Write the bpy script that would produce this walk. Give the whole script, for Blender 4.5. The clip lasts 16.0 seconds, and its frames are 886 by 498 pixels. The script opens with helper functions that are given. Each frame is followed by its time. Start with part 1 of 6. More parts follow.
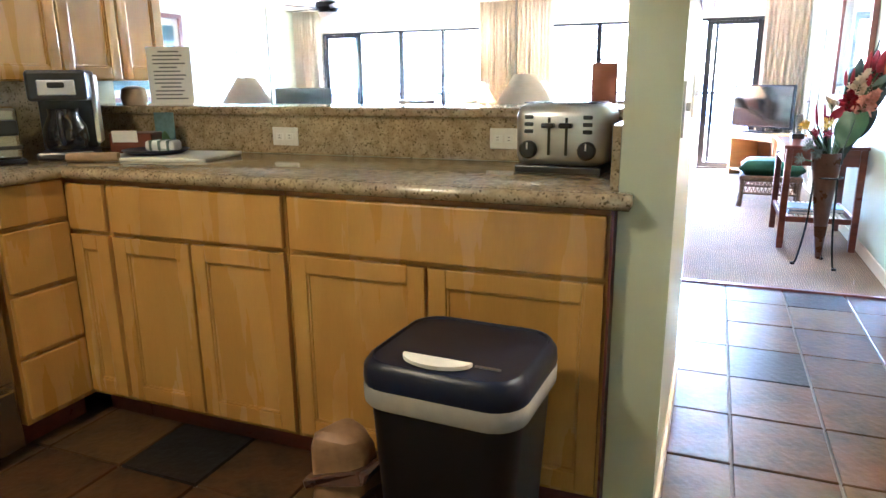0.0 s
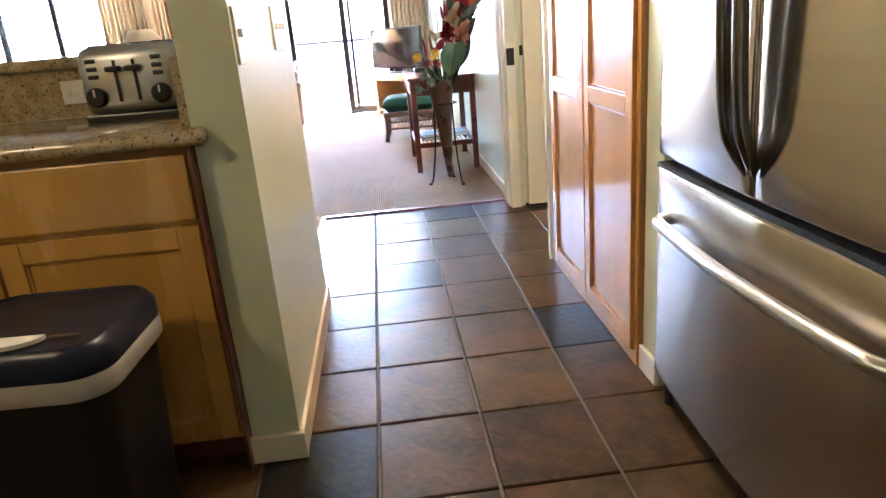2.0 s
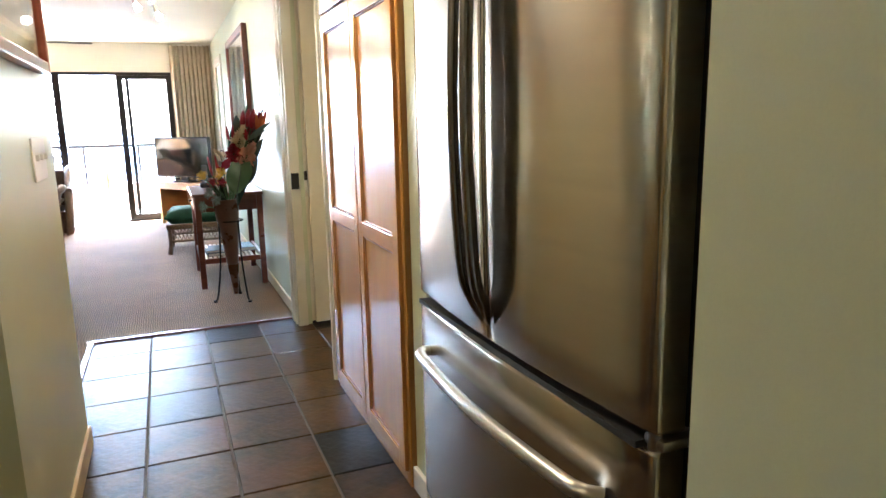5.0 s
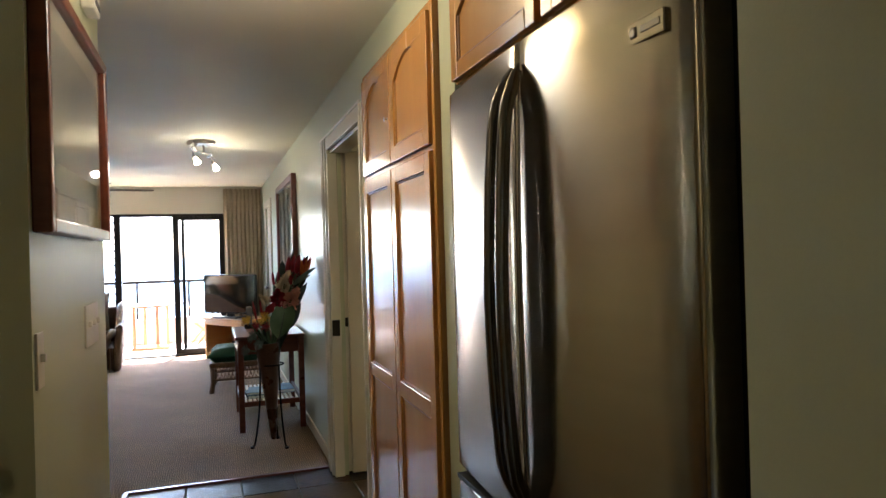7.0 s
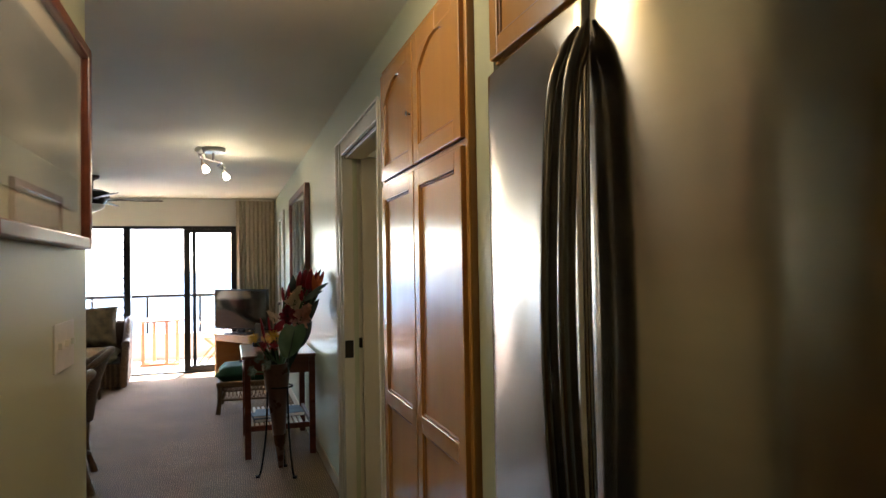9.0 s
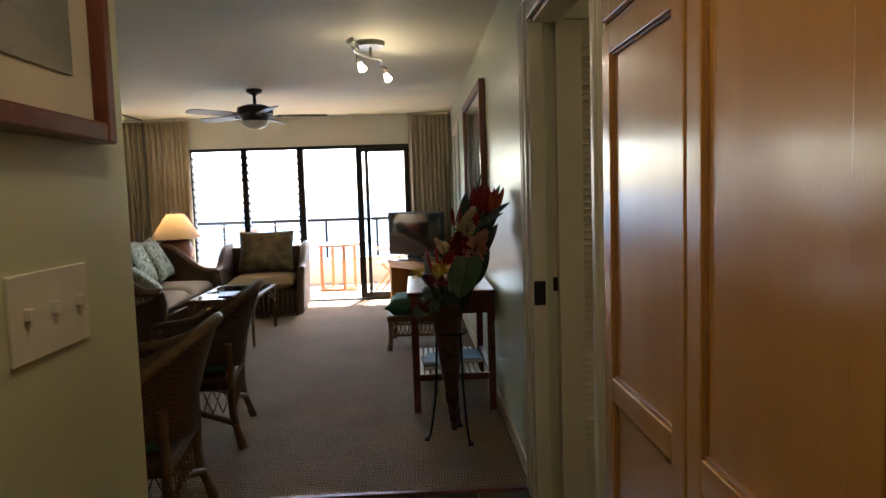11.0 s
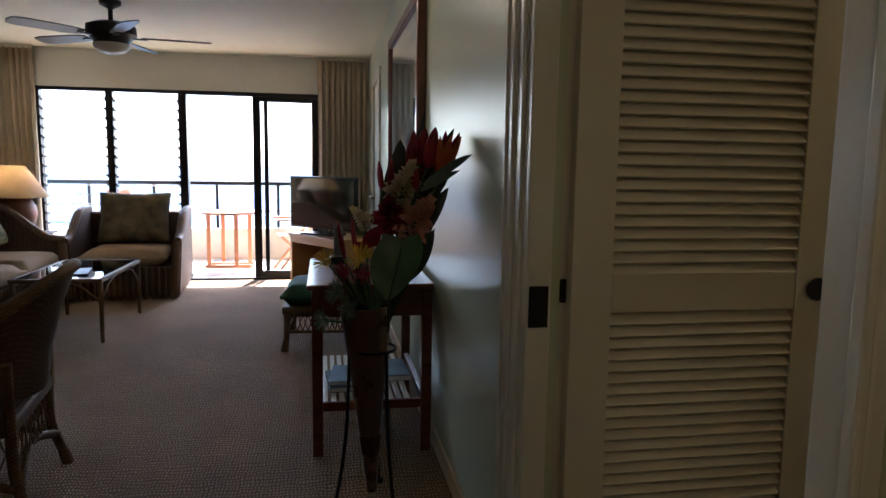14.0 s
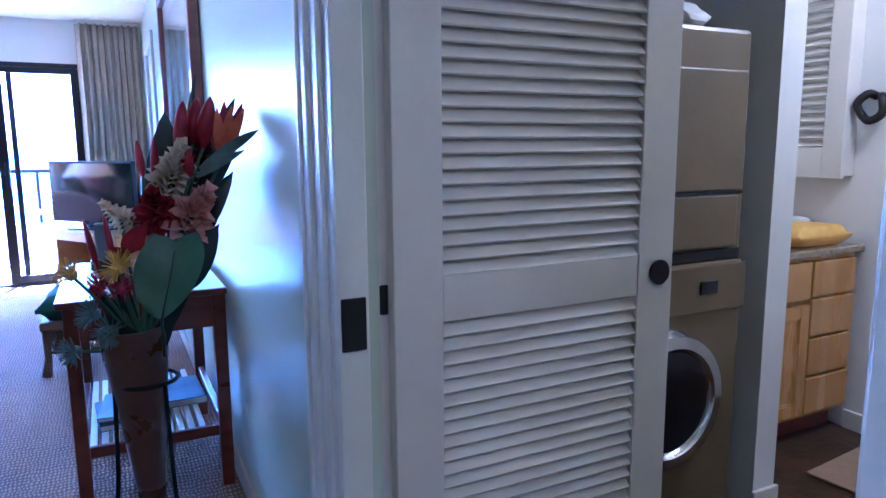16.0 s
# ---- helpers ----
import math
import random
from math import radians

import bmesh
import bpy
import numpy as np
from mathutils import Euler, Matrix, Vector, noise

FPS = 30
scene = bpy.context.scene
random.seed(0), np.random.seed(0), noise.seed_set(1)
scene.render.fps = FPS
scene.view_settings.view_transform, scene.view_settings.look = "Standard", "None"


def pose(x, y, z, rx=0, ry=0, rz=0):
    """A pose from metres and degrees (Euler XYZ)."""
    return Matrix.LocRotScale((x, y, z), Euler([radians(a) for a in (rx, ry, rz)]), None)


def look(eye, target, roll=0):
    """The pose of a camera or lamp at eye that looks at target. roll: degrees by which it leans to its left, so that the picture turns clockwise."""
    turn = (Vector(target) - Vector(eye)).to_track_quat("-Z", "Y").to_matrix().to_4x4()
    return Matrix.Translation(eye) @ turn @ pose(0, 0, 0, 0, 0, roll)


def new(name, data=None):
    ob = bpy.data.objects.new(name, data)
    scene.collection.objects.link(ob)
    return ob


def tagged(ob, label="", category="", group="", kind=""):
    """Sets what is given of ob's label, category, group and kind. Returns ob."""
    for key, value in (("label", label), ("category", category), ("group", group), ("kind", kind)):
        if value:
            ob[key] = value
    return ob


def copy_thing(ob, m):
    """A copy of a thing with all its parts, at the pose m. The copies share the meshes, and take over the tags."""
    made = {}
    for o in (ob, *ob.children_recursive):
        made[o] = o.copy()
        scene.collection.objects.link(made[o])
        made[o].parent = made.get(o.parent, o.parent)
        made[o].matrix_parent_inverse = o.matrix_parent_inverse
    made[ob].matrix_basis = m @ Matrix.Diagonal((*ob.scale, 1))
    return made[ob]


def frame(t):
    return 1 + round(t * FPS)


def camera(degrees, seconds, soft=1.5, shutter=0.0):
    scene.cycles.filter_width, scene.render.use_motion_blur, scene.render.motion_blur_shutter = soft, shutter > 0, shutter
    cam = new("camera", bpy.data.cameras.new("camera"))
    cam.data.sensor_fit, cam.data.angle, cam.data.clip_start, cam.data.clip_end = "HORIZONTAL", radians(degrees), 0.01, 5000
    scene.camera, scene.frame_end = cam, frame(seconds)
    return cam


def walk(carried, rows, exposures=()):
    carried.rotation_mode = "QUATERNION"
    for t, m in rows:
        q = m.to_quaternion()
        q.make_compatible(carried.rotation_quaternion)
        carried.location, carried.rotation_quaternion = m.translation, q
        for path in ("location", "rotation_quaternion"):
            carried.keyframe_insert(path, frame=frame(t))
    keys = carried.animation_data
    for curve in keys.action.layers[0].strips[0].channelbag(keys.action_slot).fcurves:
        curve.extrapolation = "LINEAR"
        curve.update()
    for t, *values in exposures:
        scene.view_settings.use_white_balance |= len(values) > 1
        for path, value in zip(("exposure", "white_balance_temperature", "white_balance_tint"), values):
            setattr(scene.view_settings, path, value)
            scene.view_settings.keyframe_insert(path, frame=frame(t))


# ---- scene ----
cam = camera(67.0, 16.0)
PATH = [
    (0, (0.073, 0.235, 1.241), (-0.649, 2.036, 0.753), -0.6),
    (0.5, (0.131, 0.225, 1.217), (-0.419, 2.083, 0.72), -2.3),
    (1, (0.19, 0.243, 1.185), (-0.171, 2.138, 0.658), -3.0),
    (1.5, (0.272, 0.242, 1.173), (0.133, 2.155, 0.606), -4.2),
    (2, (0.33, 0.248, 1.157), (0.469, 2.139, 0.519), -4.8),
    (2.5, (0.344, 0.239, 1.128), (0.719, 2.078, 0.437), -4.8),
    (3, (0.368, 0.225, 1.144), (0.916, 2.005, 0.412), -4.8),
    (3.5, (0.389, 0.189, 1.192), (1.065, 1.94, 0.502), -3.6),
    (4, (0.4, 0.175, 1.22), (1.141, 1.937, 0.632), -2.7),
    (4.5, (0.389, 0.161, 1.249), (1.143, 1.949, 0.765), -1.4),
    (5, (0.388, 0.144, 1.28), (1.134, 1.962, 0.906), -1.2),
    (7.5, (0.409, 0.157, 1.429), (1.031, 2.057, 1.492), -1.1),
    (8, (0.418, 0.178, 1.439), (1.026, 2.081, 1.544), -0.4),
    (8.5, (0.442, 0.256, 1.436), (1.056, 2.155, 1.559), -0.3),
    (9, (0.47, 0.499, 1.399), (1.081, 2.403, 1.452), -1.0),
    (9.5, (0.465, 0.723, 1.362), (1.0, 2.649, 1.305), -2.8),
    (10, (0.508, 0.999, 1.375), (0.853, 2.961, 1.205), -3.5),
    (12.5, (0.689, 2.317, 1.298), (0.662, 4.311, 1.145), -0.3),
    (13, (0.678, 2.482, 1.276), (0.752, 4.476, 1.136), -0.2),
    (13.5, (0.637, 2.72, 1.266), (0.823, 4.703, 1.087), 1.3),
    (14, (0.626, 2.841, 1.261), (0.977, 4.795, 1.019), 0.9),
    (14.5, (0.645, 2.944, 1.248), (1.105, 4.872, 0.978), 1.1),
    (15, (0.691, 3.041, 1.254), (1.263, 4.936, 0.963), 0.6),
    (15.5, (0.726, 3.134, 1.256), (1.441, 4.977, 0.953), 0.2),
    (16, (0.741, 3.196, 1.26), (1.623, 4.965, 0.955), -0.4),
]
EXPOSURES = [
    (0.0, 7.35, 4450, 14), (1.5, 6.85, 4800, 16), (3.0, 6.45, 5300, 18), (4.5, 6.2, 5150, 12), (5.2, 5.85, 5200, 10), (7.3, 4.3, 5450, 10), (9.0, 4.1, 5650, 9),
    (10.2, 3.75, 5850, 9), (12.3, 3.4, 5900, 10), (13.5, 3.05, 5900, 11), (14.3, 3.35, 4900, 14), (15.1, 4.2, 4350, 14), (15.4, 4.7, 3300, 24), (16.0, 5.35, 3400, 26),
]
walk(cam, [(t, look(eye, target, roll)) for t, eye, target, roll in PATH], EXPOSURES)

# ---- light ----
world = bpy.data.worlds.new("sky")
scene.world = world
world.use_nodes = True
wn = world.node_tree.nodes
sky = wn.new("ShaderNodeTexSky")
sky.sky_type, sky.sun_disc = "NISHITA", False
SUN_EL, SUN_ROT = 52.0, 12.0
sky.dust_density = 2.5
sky.sun_elevation, sky.sun_rotation = radians(SUN_EL), radians(SUN_ROT)
wn["Background"].inputs["Strength"].default_value = 0.15
world.node_tree.links.new(sky.outputs[0], wn["Background"].inputs["Color"])
sun = new("sun", bpy.data.lights.new("sun", "SUN"))
sun.data.energy, sun.data.angle, sun.data.color = 5.0, radians(0.5), (1, 0.95, 0.88)
sun.matrix_world = look((0, 0, 30), Vector((0, 0, 30)) - Vector((math.sin(radians(SUN_ROT)) * math.cos(radians(SUN_EL)), math.cos(radians(SUN_ROT)) * math.cos(radians(SUN_EL)), math.sin(radians(SUN_EL)))))


def point_lamp(x, y, z, watts, colour, radius=0.04):
    lamp = new("bulb_light", bpy.data.lights.new("bulb_light", "POINT"))
    lamp.data.energy, lamp.data.color, lamp.data.shadow_soft_size = watts, colour, radius
    lamp.location = (x, y, z)


# ---- materials ----
def mat(name, a, b=None, rough=0.5, metal=0.0, scale=8.0, stretch=(1, 1, 1), bump=0.0, bump_scale=60.0, coat=0.0, vary=0.0, emit=0.0, trans=0.0, rvar=0.12):
    """Two colours mixed by noise at two sizes, fine relief, and a little spread from object to object."""
    m = bpy.data.materials.new(name)
    m.use_nodes = True
    n, l = m.node_tree.nodes, m.node_tree.links
    p = n["Principled BSDF"]
    b = b or tuple(c * 0.85 for c in a)
    co = n.new("ShaderNodeTexCoord")
    mp = n.new("ShaderNodeMapping")
    mp.inputs["Scale"].default_value = stretch
    l.new(co.outputs["Object"], mp.inputs["Vector"])
    big = n.new("ShaderNodeTexNoise")
    big.inputs["Scale"].default_value, big.inputs["Detail"].default_value = scale, 6
    fine = n.new("ShaderNodeTexNoise")
    fine.inputs["Scale"].default_value, fine.inputs["Detail"].default_value = bump_scale, 4
    l.new(mp.outputs[0], big.inputs["Vector"])
    l.new(mp.outputs[0], fine.inputs["Vector"])
    add = n.new("ShaderNodeMath")
    add.operation = "MULTIPLY_ADD"
    add.inputs[1].default_value = 0.4
    l.new(fine.outputs["Fac"], add.inputs[0])
    l.new(big.outputs["Fac"], add.inputs[2])
    ramp = n.new("ShaderNodeValToRGB")
    ramp.color_ramp.elements[0].position, ramp.color_ramp.elements[1].position = 0.48, 0.92
    ramp.color_ramp.elements[0].color, ramp.color_ramp.elements[1].color = (*b, 1), (*a, 1)
    l.new(add.outputs[0], ramp.inputs[0])
    colour = ramp.outputs[0]
    if vary:
        info, hsv, span = n.new("ShaderNodeObjectInfo"), n.new("ShaderNodeHueSaturation"), n.new("ShaderNodeMapRange")
        span.inputs["To Min"].default_value, span.inputs["To Max"].default_value = 1 - vary, 1 + vary
        l.new(info.outputs["Random"], span.inputs["Value"])
        l.new(span.outputs[0], hsv.inputs["Value"])
        l.new(colour, hsv.inputs["Color"])
        colour = hsv.outputs[0]
    l.new(colour, p.inputs["Base Color"])
    rr = n.new("ShaderNodeMapRange")
    rr.inputs["To Min"].default_value, rr.inputs["To Max"].default_value = max(0.02, rough - rvar / 2), min(1, rough + rvar / 2)
    l.new(big.outputs["Fac"], rr.inputs["Value"])
    l.new(rr.outputs[0], p.inputs["Roughness"])
    p.inputs["Metallic"].default_value = metal
    p.inputs["Coat Weight"].default_value = coat
    p.inputs["Coat Roughness"].default_value = 0.12
    if emit:
        p.inputs["Emission Color"].default_value, p.inputs["Emission Strength"].default_value = (*a, 1), emit
    if trans:
        p.inputs["Transmission Weight"].default_value = trans
    if bump:
        bp = n.new("ShaderNodeBump")
        bp.inputs["Strength"].default_value, bp.inputs["Distance"].default_value = bump, 0.004
        l.new(fine.outputs["Fac"], bp.inputs["Height"])
        l.new(bp.outputs[0], p.inputs["Normal"])
    return m


def nodes_of(m):
    return m.node_tree.nodes, m.node_tree.links, m.node_tree.nodes["Principled BSDF"]


M_WALL = mat("wall_paint", (0.575, 0.60, 0.435), (0.535, 0.56, 0.40), 0.31, scale=1.2, bump=0.12, bump_scale=220)
M_WALL_WHITE = mat("white_wall_paint", (0.80, 0.78, 0.72), (0.76, 0.74, 0.68), 0.5, scale=1.5, bump=0.1, bump_scale=200)
M_CEIL = mat("ceiling_paint", (0.77, 0.73, 0.575), (0.72, 0.68, 0.53), 0.7, scale=2, bump=0.3, bump_scale=160)
M_TRIM = mat("trim_paint", (0.74, 0.70, 0.60), (0.68, 0.64, 0.54), 0.33, scale=5, bump=0.1, bump_scale=90)
M_BASEB = mat("baseboard_paint", (0.72, 0.60, 0.42), (0.64, 0.52, 0.36), 0.4, scale=6)
M_MAPLE = mat("maple_cabinet", (0.54, 0.305, 0.055), (0.46, 0.25, 0.042), 0.27, scale=2.2, stretch=(4, 4, 0.5), bump=0.04, bump_scale=70, coat=0.35)
M_HONEY = mat("honey_maple_pantry", (0.54, 0.275, 0.066), (0.47, 0.225, 0.05), 0.25, scale=2.2, stretch=(4, 4, 0.5), bump=0.03, bump_scale=70, coat=0.4)
M_MAPLE_DARK = mat("maple_edge", (0.42, 0.205, 0.058), (0.32, 0.15, 0.042), 0.4, scale=4, stretch=(5, 5, 0.7))
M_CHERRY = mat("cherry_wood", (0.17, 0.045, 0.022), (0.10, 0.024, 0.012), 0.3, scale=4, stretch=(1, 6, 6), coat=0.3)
M_PINE = mat("honey_pine", (0.62, 0.33, 0.10), (0.52, 0.25, 0.07), 0.35, scale=4, stretch=(1, 1, 6), coat=0.2)
M_STEEL = mat("brushed_steel", (0.50, 0.455, 0.39), (0.46, 0.415, 0.355), 0.20, 0.97, scale=1.5, stretch=(1, 1, 40), bump_scale=9, rvar=0.02)
steel_along = M_STEEL.node_tree.nodes.new("ShaderNodeTangent")
steel_along.direction_type, steel_along.axis = "RADIAL", "Z"
M_STEEL.node_tree.links.new(steel_along.outputs[0], M_STEEL.node_tree.nodes["Principled BSDF"].inputs["Tangent"])
M_STEEL.node_tree.nodes["Principled BSDF"].inputs["Anisotropic"].default_value = 0.94
M_STEEL.node_tree.nodes["Principled BSDF"].inputs["Anisotropic Rotation"].default_value = 0.25
M_SATIN = mat("satin_steel", (0.62, 0.62, 0.62), (0.56, 0.56, 0.56), 0.34, 0.9, scale=3, stretch=(1, 1, 30), rvar=0.05)
M_STEEL_DARK = mat("dark_steel_handle", (0.22, 0.20, 0.175), (0.18, 0.165, 0.145), 0.27, 1.0, scale=3, rvar=0.02)
M_CHROME = mat("chrome", (0.7, 0.7, 0.7), None, 0.12, 1.0)
M_BLACK = mat("black_plastic", (0.014, 0.014, 0.016), (0.02, 0.02, 0.022), 0.3, scale=12)
M_RUBBER = mat("black_gasket", (0.012, 0.011, 0.01), None, 0.6)
M_NAVY = mat("navy_lid_plastic", (0.006, 0.010, 0.028), (0.012, 0.014, 0.03), 0.3, scale=8, bump=0.04, bump_scale=120)
M_WHITE = mat("white_plastic", (0.78, 0.76, 0.70), None, 0.35)
M_PAPER = mat("paper", (0.80, 0.79, 0.74), None, 0.8)
M_NAVY.node_tree.nodes["Principled BSDF"].inputs["Specular IOR Level"].default_value = 0.3
M_INK = mat("grey_print", (0.18, 0.18, 0.19), None, 0.8)
M_FRAME = mat("bronze_window_frame", (0.018, 0.015, 0.013), None, 0.35, 0.4)
M_CURTAIN = mat("linen_curtain", (0.52, 0.44, 0.32), (0.46, 0.385, 0.28), 0.9, scale=30, bump=0.3, bump_scale=400)
M_IRON = mat("black_iron", (0.012, 0.012, 0.012), None, 0.5, 0.6)
M_GREEN = mat("green_cushion_cloth", (0.022, 0.085, 0.05), (0.015, 0.06, 0.035), 0.85, scale=40, bump=0.3, bump_scale=300)
M_TAN = mat("tan_seat_cloth", (0.36, 0.26, 0.15), (0.30, 0.215, 0.12), 0.9, scale=30, bump=0.3, bump_scale=300)
M_TERRA = mat("terracotta", (0.42, 0.16, 0.085), (0.33, 0.12, 0.06), 0.55, scale=7, bump=0.2)
M_SHADE = mat("lampshade_cloth", (0.74, 0.68, 0.56), None, 0.85, scale=20, bump=0.2, bump_scale=200)
sn, sl = M_SHADE.node_tree.nodes, M_SHADE.node_tree.links
through_cloth, cloth_mix = sn.new("ShaderNodeBsdfTranslucent"), sn.new("ShaderNodeMixShader")
through_cloth.inputs["Color"].default_value = (0.75, 0.62, 0.42, 1)
cloth_mix.inputs[0].default_value = 0.45
sl.new(sn["Principled BSDF"].outputs[0], cloth_mix.inputs[1])
sl.new(through_cloth.outputs[0], cloth_mix.inputs[2])
sl.new(cloth_mix.outputs[0], sn["Material Output"].inputs["Surface"])
M_ANTHR = mat("porthole_dark", (0.01, 0.01, 0.012), None, 0.08, coat=0.5)
M_WASHER = mat("champagne_enamel", (0.18, 0.138, 0.06), (0.15, 0.115, 0.05), 0.36, 0.1, scale=3, coat=0.1)
M_BULB = mat("lit_bulb_glass", (1.0, 0.80, 0.52), (1.0, 0.80, 0.52), 0.4, emit=5)
M_DOME = mat("lit_dome_glass", (1.0, 0.66, 0.27), (1.0, 0.66, 0.27), 0.4, emit=0.8)
M_LOUVER = mat("louver_paint", (0.72, 0.66, 0.54), (0.67, 0.61, 0.49), 0.38, scale=5)
M_CONCRETE = mat("lanai_concrete", (0.62, 0.53, 0.42), (0.52, 0.44, 0.35), 0.8, scale=4, bump=0.3)
M_TEAK = mat("coral_teak", (0.52, 0.22, 0.10), (0.42, 0.17, 0.08), 0.5, scale=5, stretch=(1, 1, 5))
M_LEAF = mat("broad_leaf", (0.085, 0.15, 0.065), (0.055, 0.11, 0.045), 0.42, scale=12, coat=0.1)
M_LEAF_DARK = mat("dark_leaf", (0.018, 0.035, 0.022), (0.012, 0.022, 0.016), 0.4, scale=12)
M_RED = mat("red_petal", (0.34, 0.012, 0.024), (0.18, 0.006, 0.016), 0.45, scale=20)
M_ORANGE = mat("orange_petal", (0.62, 0.15, 0.03), (0.42, 0.06, 0.02), 0.45, scale=20)
M_PINK = mat("pale_pink_petal", (0.78, 0.46, 0.33), (0.70, 0.30, 0.22), 0.5, scale=20)
M_CREAM = mat("cream_petal", (0.82, 0.72, 0.52), (0.75, 0.6, 0.4), 0.5, scale=20)
M_YELLOW = mat("yellow_petal", (0.75, 0.50, 0.05), (0.65, 0.38, 0.03), 0.5, scale=20)
M_GREYGREEN = mat("grey_green_sprig", (0.17, 0.22, 0.18), (0.11, 0.15, 0.12), 0.7, scale=30)
M_VASE = mat("brown_vase", (0.11, 0.05, 0.03), (0.06, 0.028, 0.018), 0.28, scale=6)
M_DARK_METAL = mat("fan_bronze", (0.02, 0.016, 0.013), None, 0.4, 0.5)
M_BLADE = mat("fan_blade_wood", (0.05, 0.03, 0.02), (0.035, 0.02, 0.014), 0.4, scale=5, stretch=(6, 1, 1))
M_NICKEL = mat("satin_nickel", (0.42, 0.39, 0.35), None, 0.3, 1.0)
M_MAT_BOARD = mat("mat_board", (0.70, 0.64, 0.52), None, 0.8)
M_PRINT = mat("faded_print", (0.40, 0.385, 0.36), (0.20, 0.21, 0.22), 0.6, scale=2.5, stretch=(1, 1, 2))
M_SEAPRINT = mat("blue_green_print", (0.16, 0.26, 0.28), (0.06, 0.11, 0.10), 0.6, scale=2.5)
M_SCREEN = mat("tv_screen", (0.008, 0.009, 0.008), None, 0.05, coat=1.0)
M_SCREEN.node_tree.nodes["Principled BSDF"].inputs["IOR"].default_value = 2.1
M_BIN = mat("bin_black_plastic", (0.003, 0.003, 0.004), None, 0.38)
M_BAG = mat("crumpled_bag", (0.40, 0.24, 0.11), (0.20, 0.11, 0.05), 0.5, scale=14, bump=0.6, bump_scale=30)
M_MIRROR = mat("mirror_silver", (0.86, 0.88, 0.86), (0.86, 0.88, 0.86), 0.02, 1.0, rvar=0.0)
M_GROUT = mat("grout", (0.17, 0.14, 0.10), (0.12, 0.097, 0.07), 0.7, scale=12, bump=0.3)
M_BLUE_BOOK = mat("book_cover", (0.10, 0.17, 0.24), (0.06, 0.1, 0.16), 0.5, vary=0.6)

# stone of the worktop: speckles of three sizes
M_GRANITE = mat("speckled_granite", (0.43, 0.345, 0.20), (0.25, 0.19, 0.10), 0.12, scale=30, bump_scale=140, coat=0.4, rvar=0.04)
n, l, p = nodes_of(M_GRANITE)
vor = n.new("ShaderNodeTexVoronoi")
vor.inputs["Scale"].default_value = 170
co = n.new("ShaderNodeTexCoord")
l.new(co.outputs["Object"], vor.inputs["Vector"])
sp = n.new("ShaderNodeValToRGB")
sp.color_ramp.elements[0].position, sp.color_ramp.elements[1].position = 0.12, 0.3
sp.color_ramp.elements[0].color, sp.color_ramp.elements[1].color = (0.05, 0.035, 0.02, 1), (1, 1, 1, 1)
l.new(vor.outputs["Color"], sp.inputs[0])
mx = n.new("ShaderNodeMix")
mx.data_type, mx.blend_type = "RGBA", "MULTIPLY"
mx.inputs["Factor"].default_value = 0.75
l.new(p.inputs["Base Color"].links[0].from_socket, mx.inputs["A"])
l.new(sp.outputs[0], mx.inputs["B"])
l.new(mx.outputs["Result"], p.inputs["Base Color"])

# slate: cleft stone in three colours, with rusty clouds and a small spread from tile to tile
def slate(name, a, b, rust, amount):
    m = mat(name, a, b, 0.36, scale=9, bump=0.5, bump_scale=34, rvar=0.12, vary=0.25)
    n, l, p = nodes_of(m)
    p.inputs["Specular IOR Level"].default_value = 0.13
    co, cloud, ramp, mx = n.new("ShaderNodeTexCoord"), n.new("ShaderNodeTexNoise"), n.new("ShaderNodeMapRange"), n.new("ShaderNodeMix")
    info, shift = n.new("ShaderNodeObjectInfo"), n.new("ShaderNodeVectorMath")
    shift.operation = "ADD"
    l.new(co.outputs["Object"], shift.inputs[0])
    l.new(info.outputs["Location"], shift.inputs[1])
    cloud.inputs["Scale"].default_value, cloud.inputs["Detail"].default_value, cloud.inputs["Distortion"].default_value = 5.0, 6, 0.8
    l.new(shift.outputs[0], cloud.inputs["Vector"])
    ramp.inputs["From Min"].default_value, ramp.inputs["From Max"].default_value, ramp.inputs["To Max"].default_value = 0.40, 0.72, amount
    l.new(cloud.outputs["Fac"], ramp.inputs["Value"])
    mx.data_type = "RGBA"
    l.new(ramp.outputs[0], mx.inputs["Factor"])
    l.new(p.inputs["Base Color"].links[0].from_socket, mx.inputs["A"])
    mx.inputs["B"].default_value = (*rust, 1)
    l.new(mx.outputs["Result"], p.inputs["Base Color"])
    return m


M_SLATE = slate("brown_slate", (0.070, 0.044, 0.020), (0.026, 0.018, 0.010), (0.105, 0.048, 0.017), 0.8)
M_SLATE_GOLD = slate("gold_slate", (0.090, 0.057, 0.023), (0.038, 0.025, 0.011), (0.125, 0.066, 0.022), 0.8)
M_SLATE_DARK = slate("dark_slate", (0.022, 0.023, 0.022), (0.010, 0.010, 0.010), (0.042, 0.028, 0.016), 0.35)

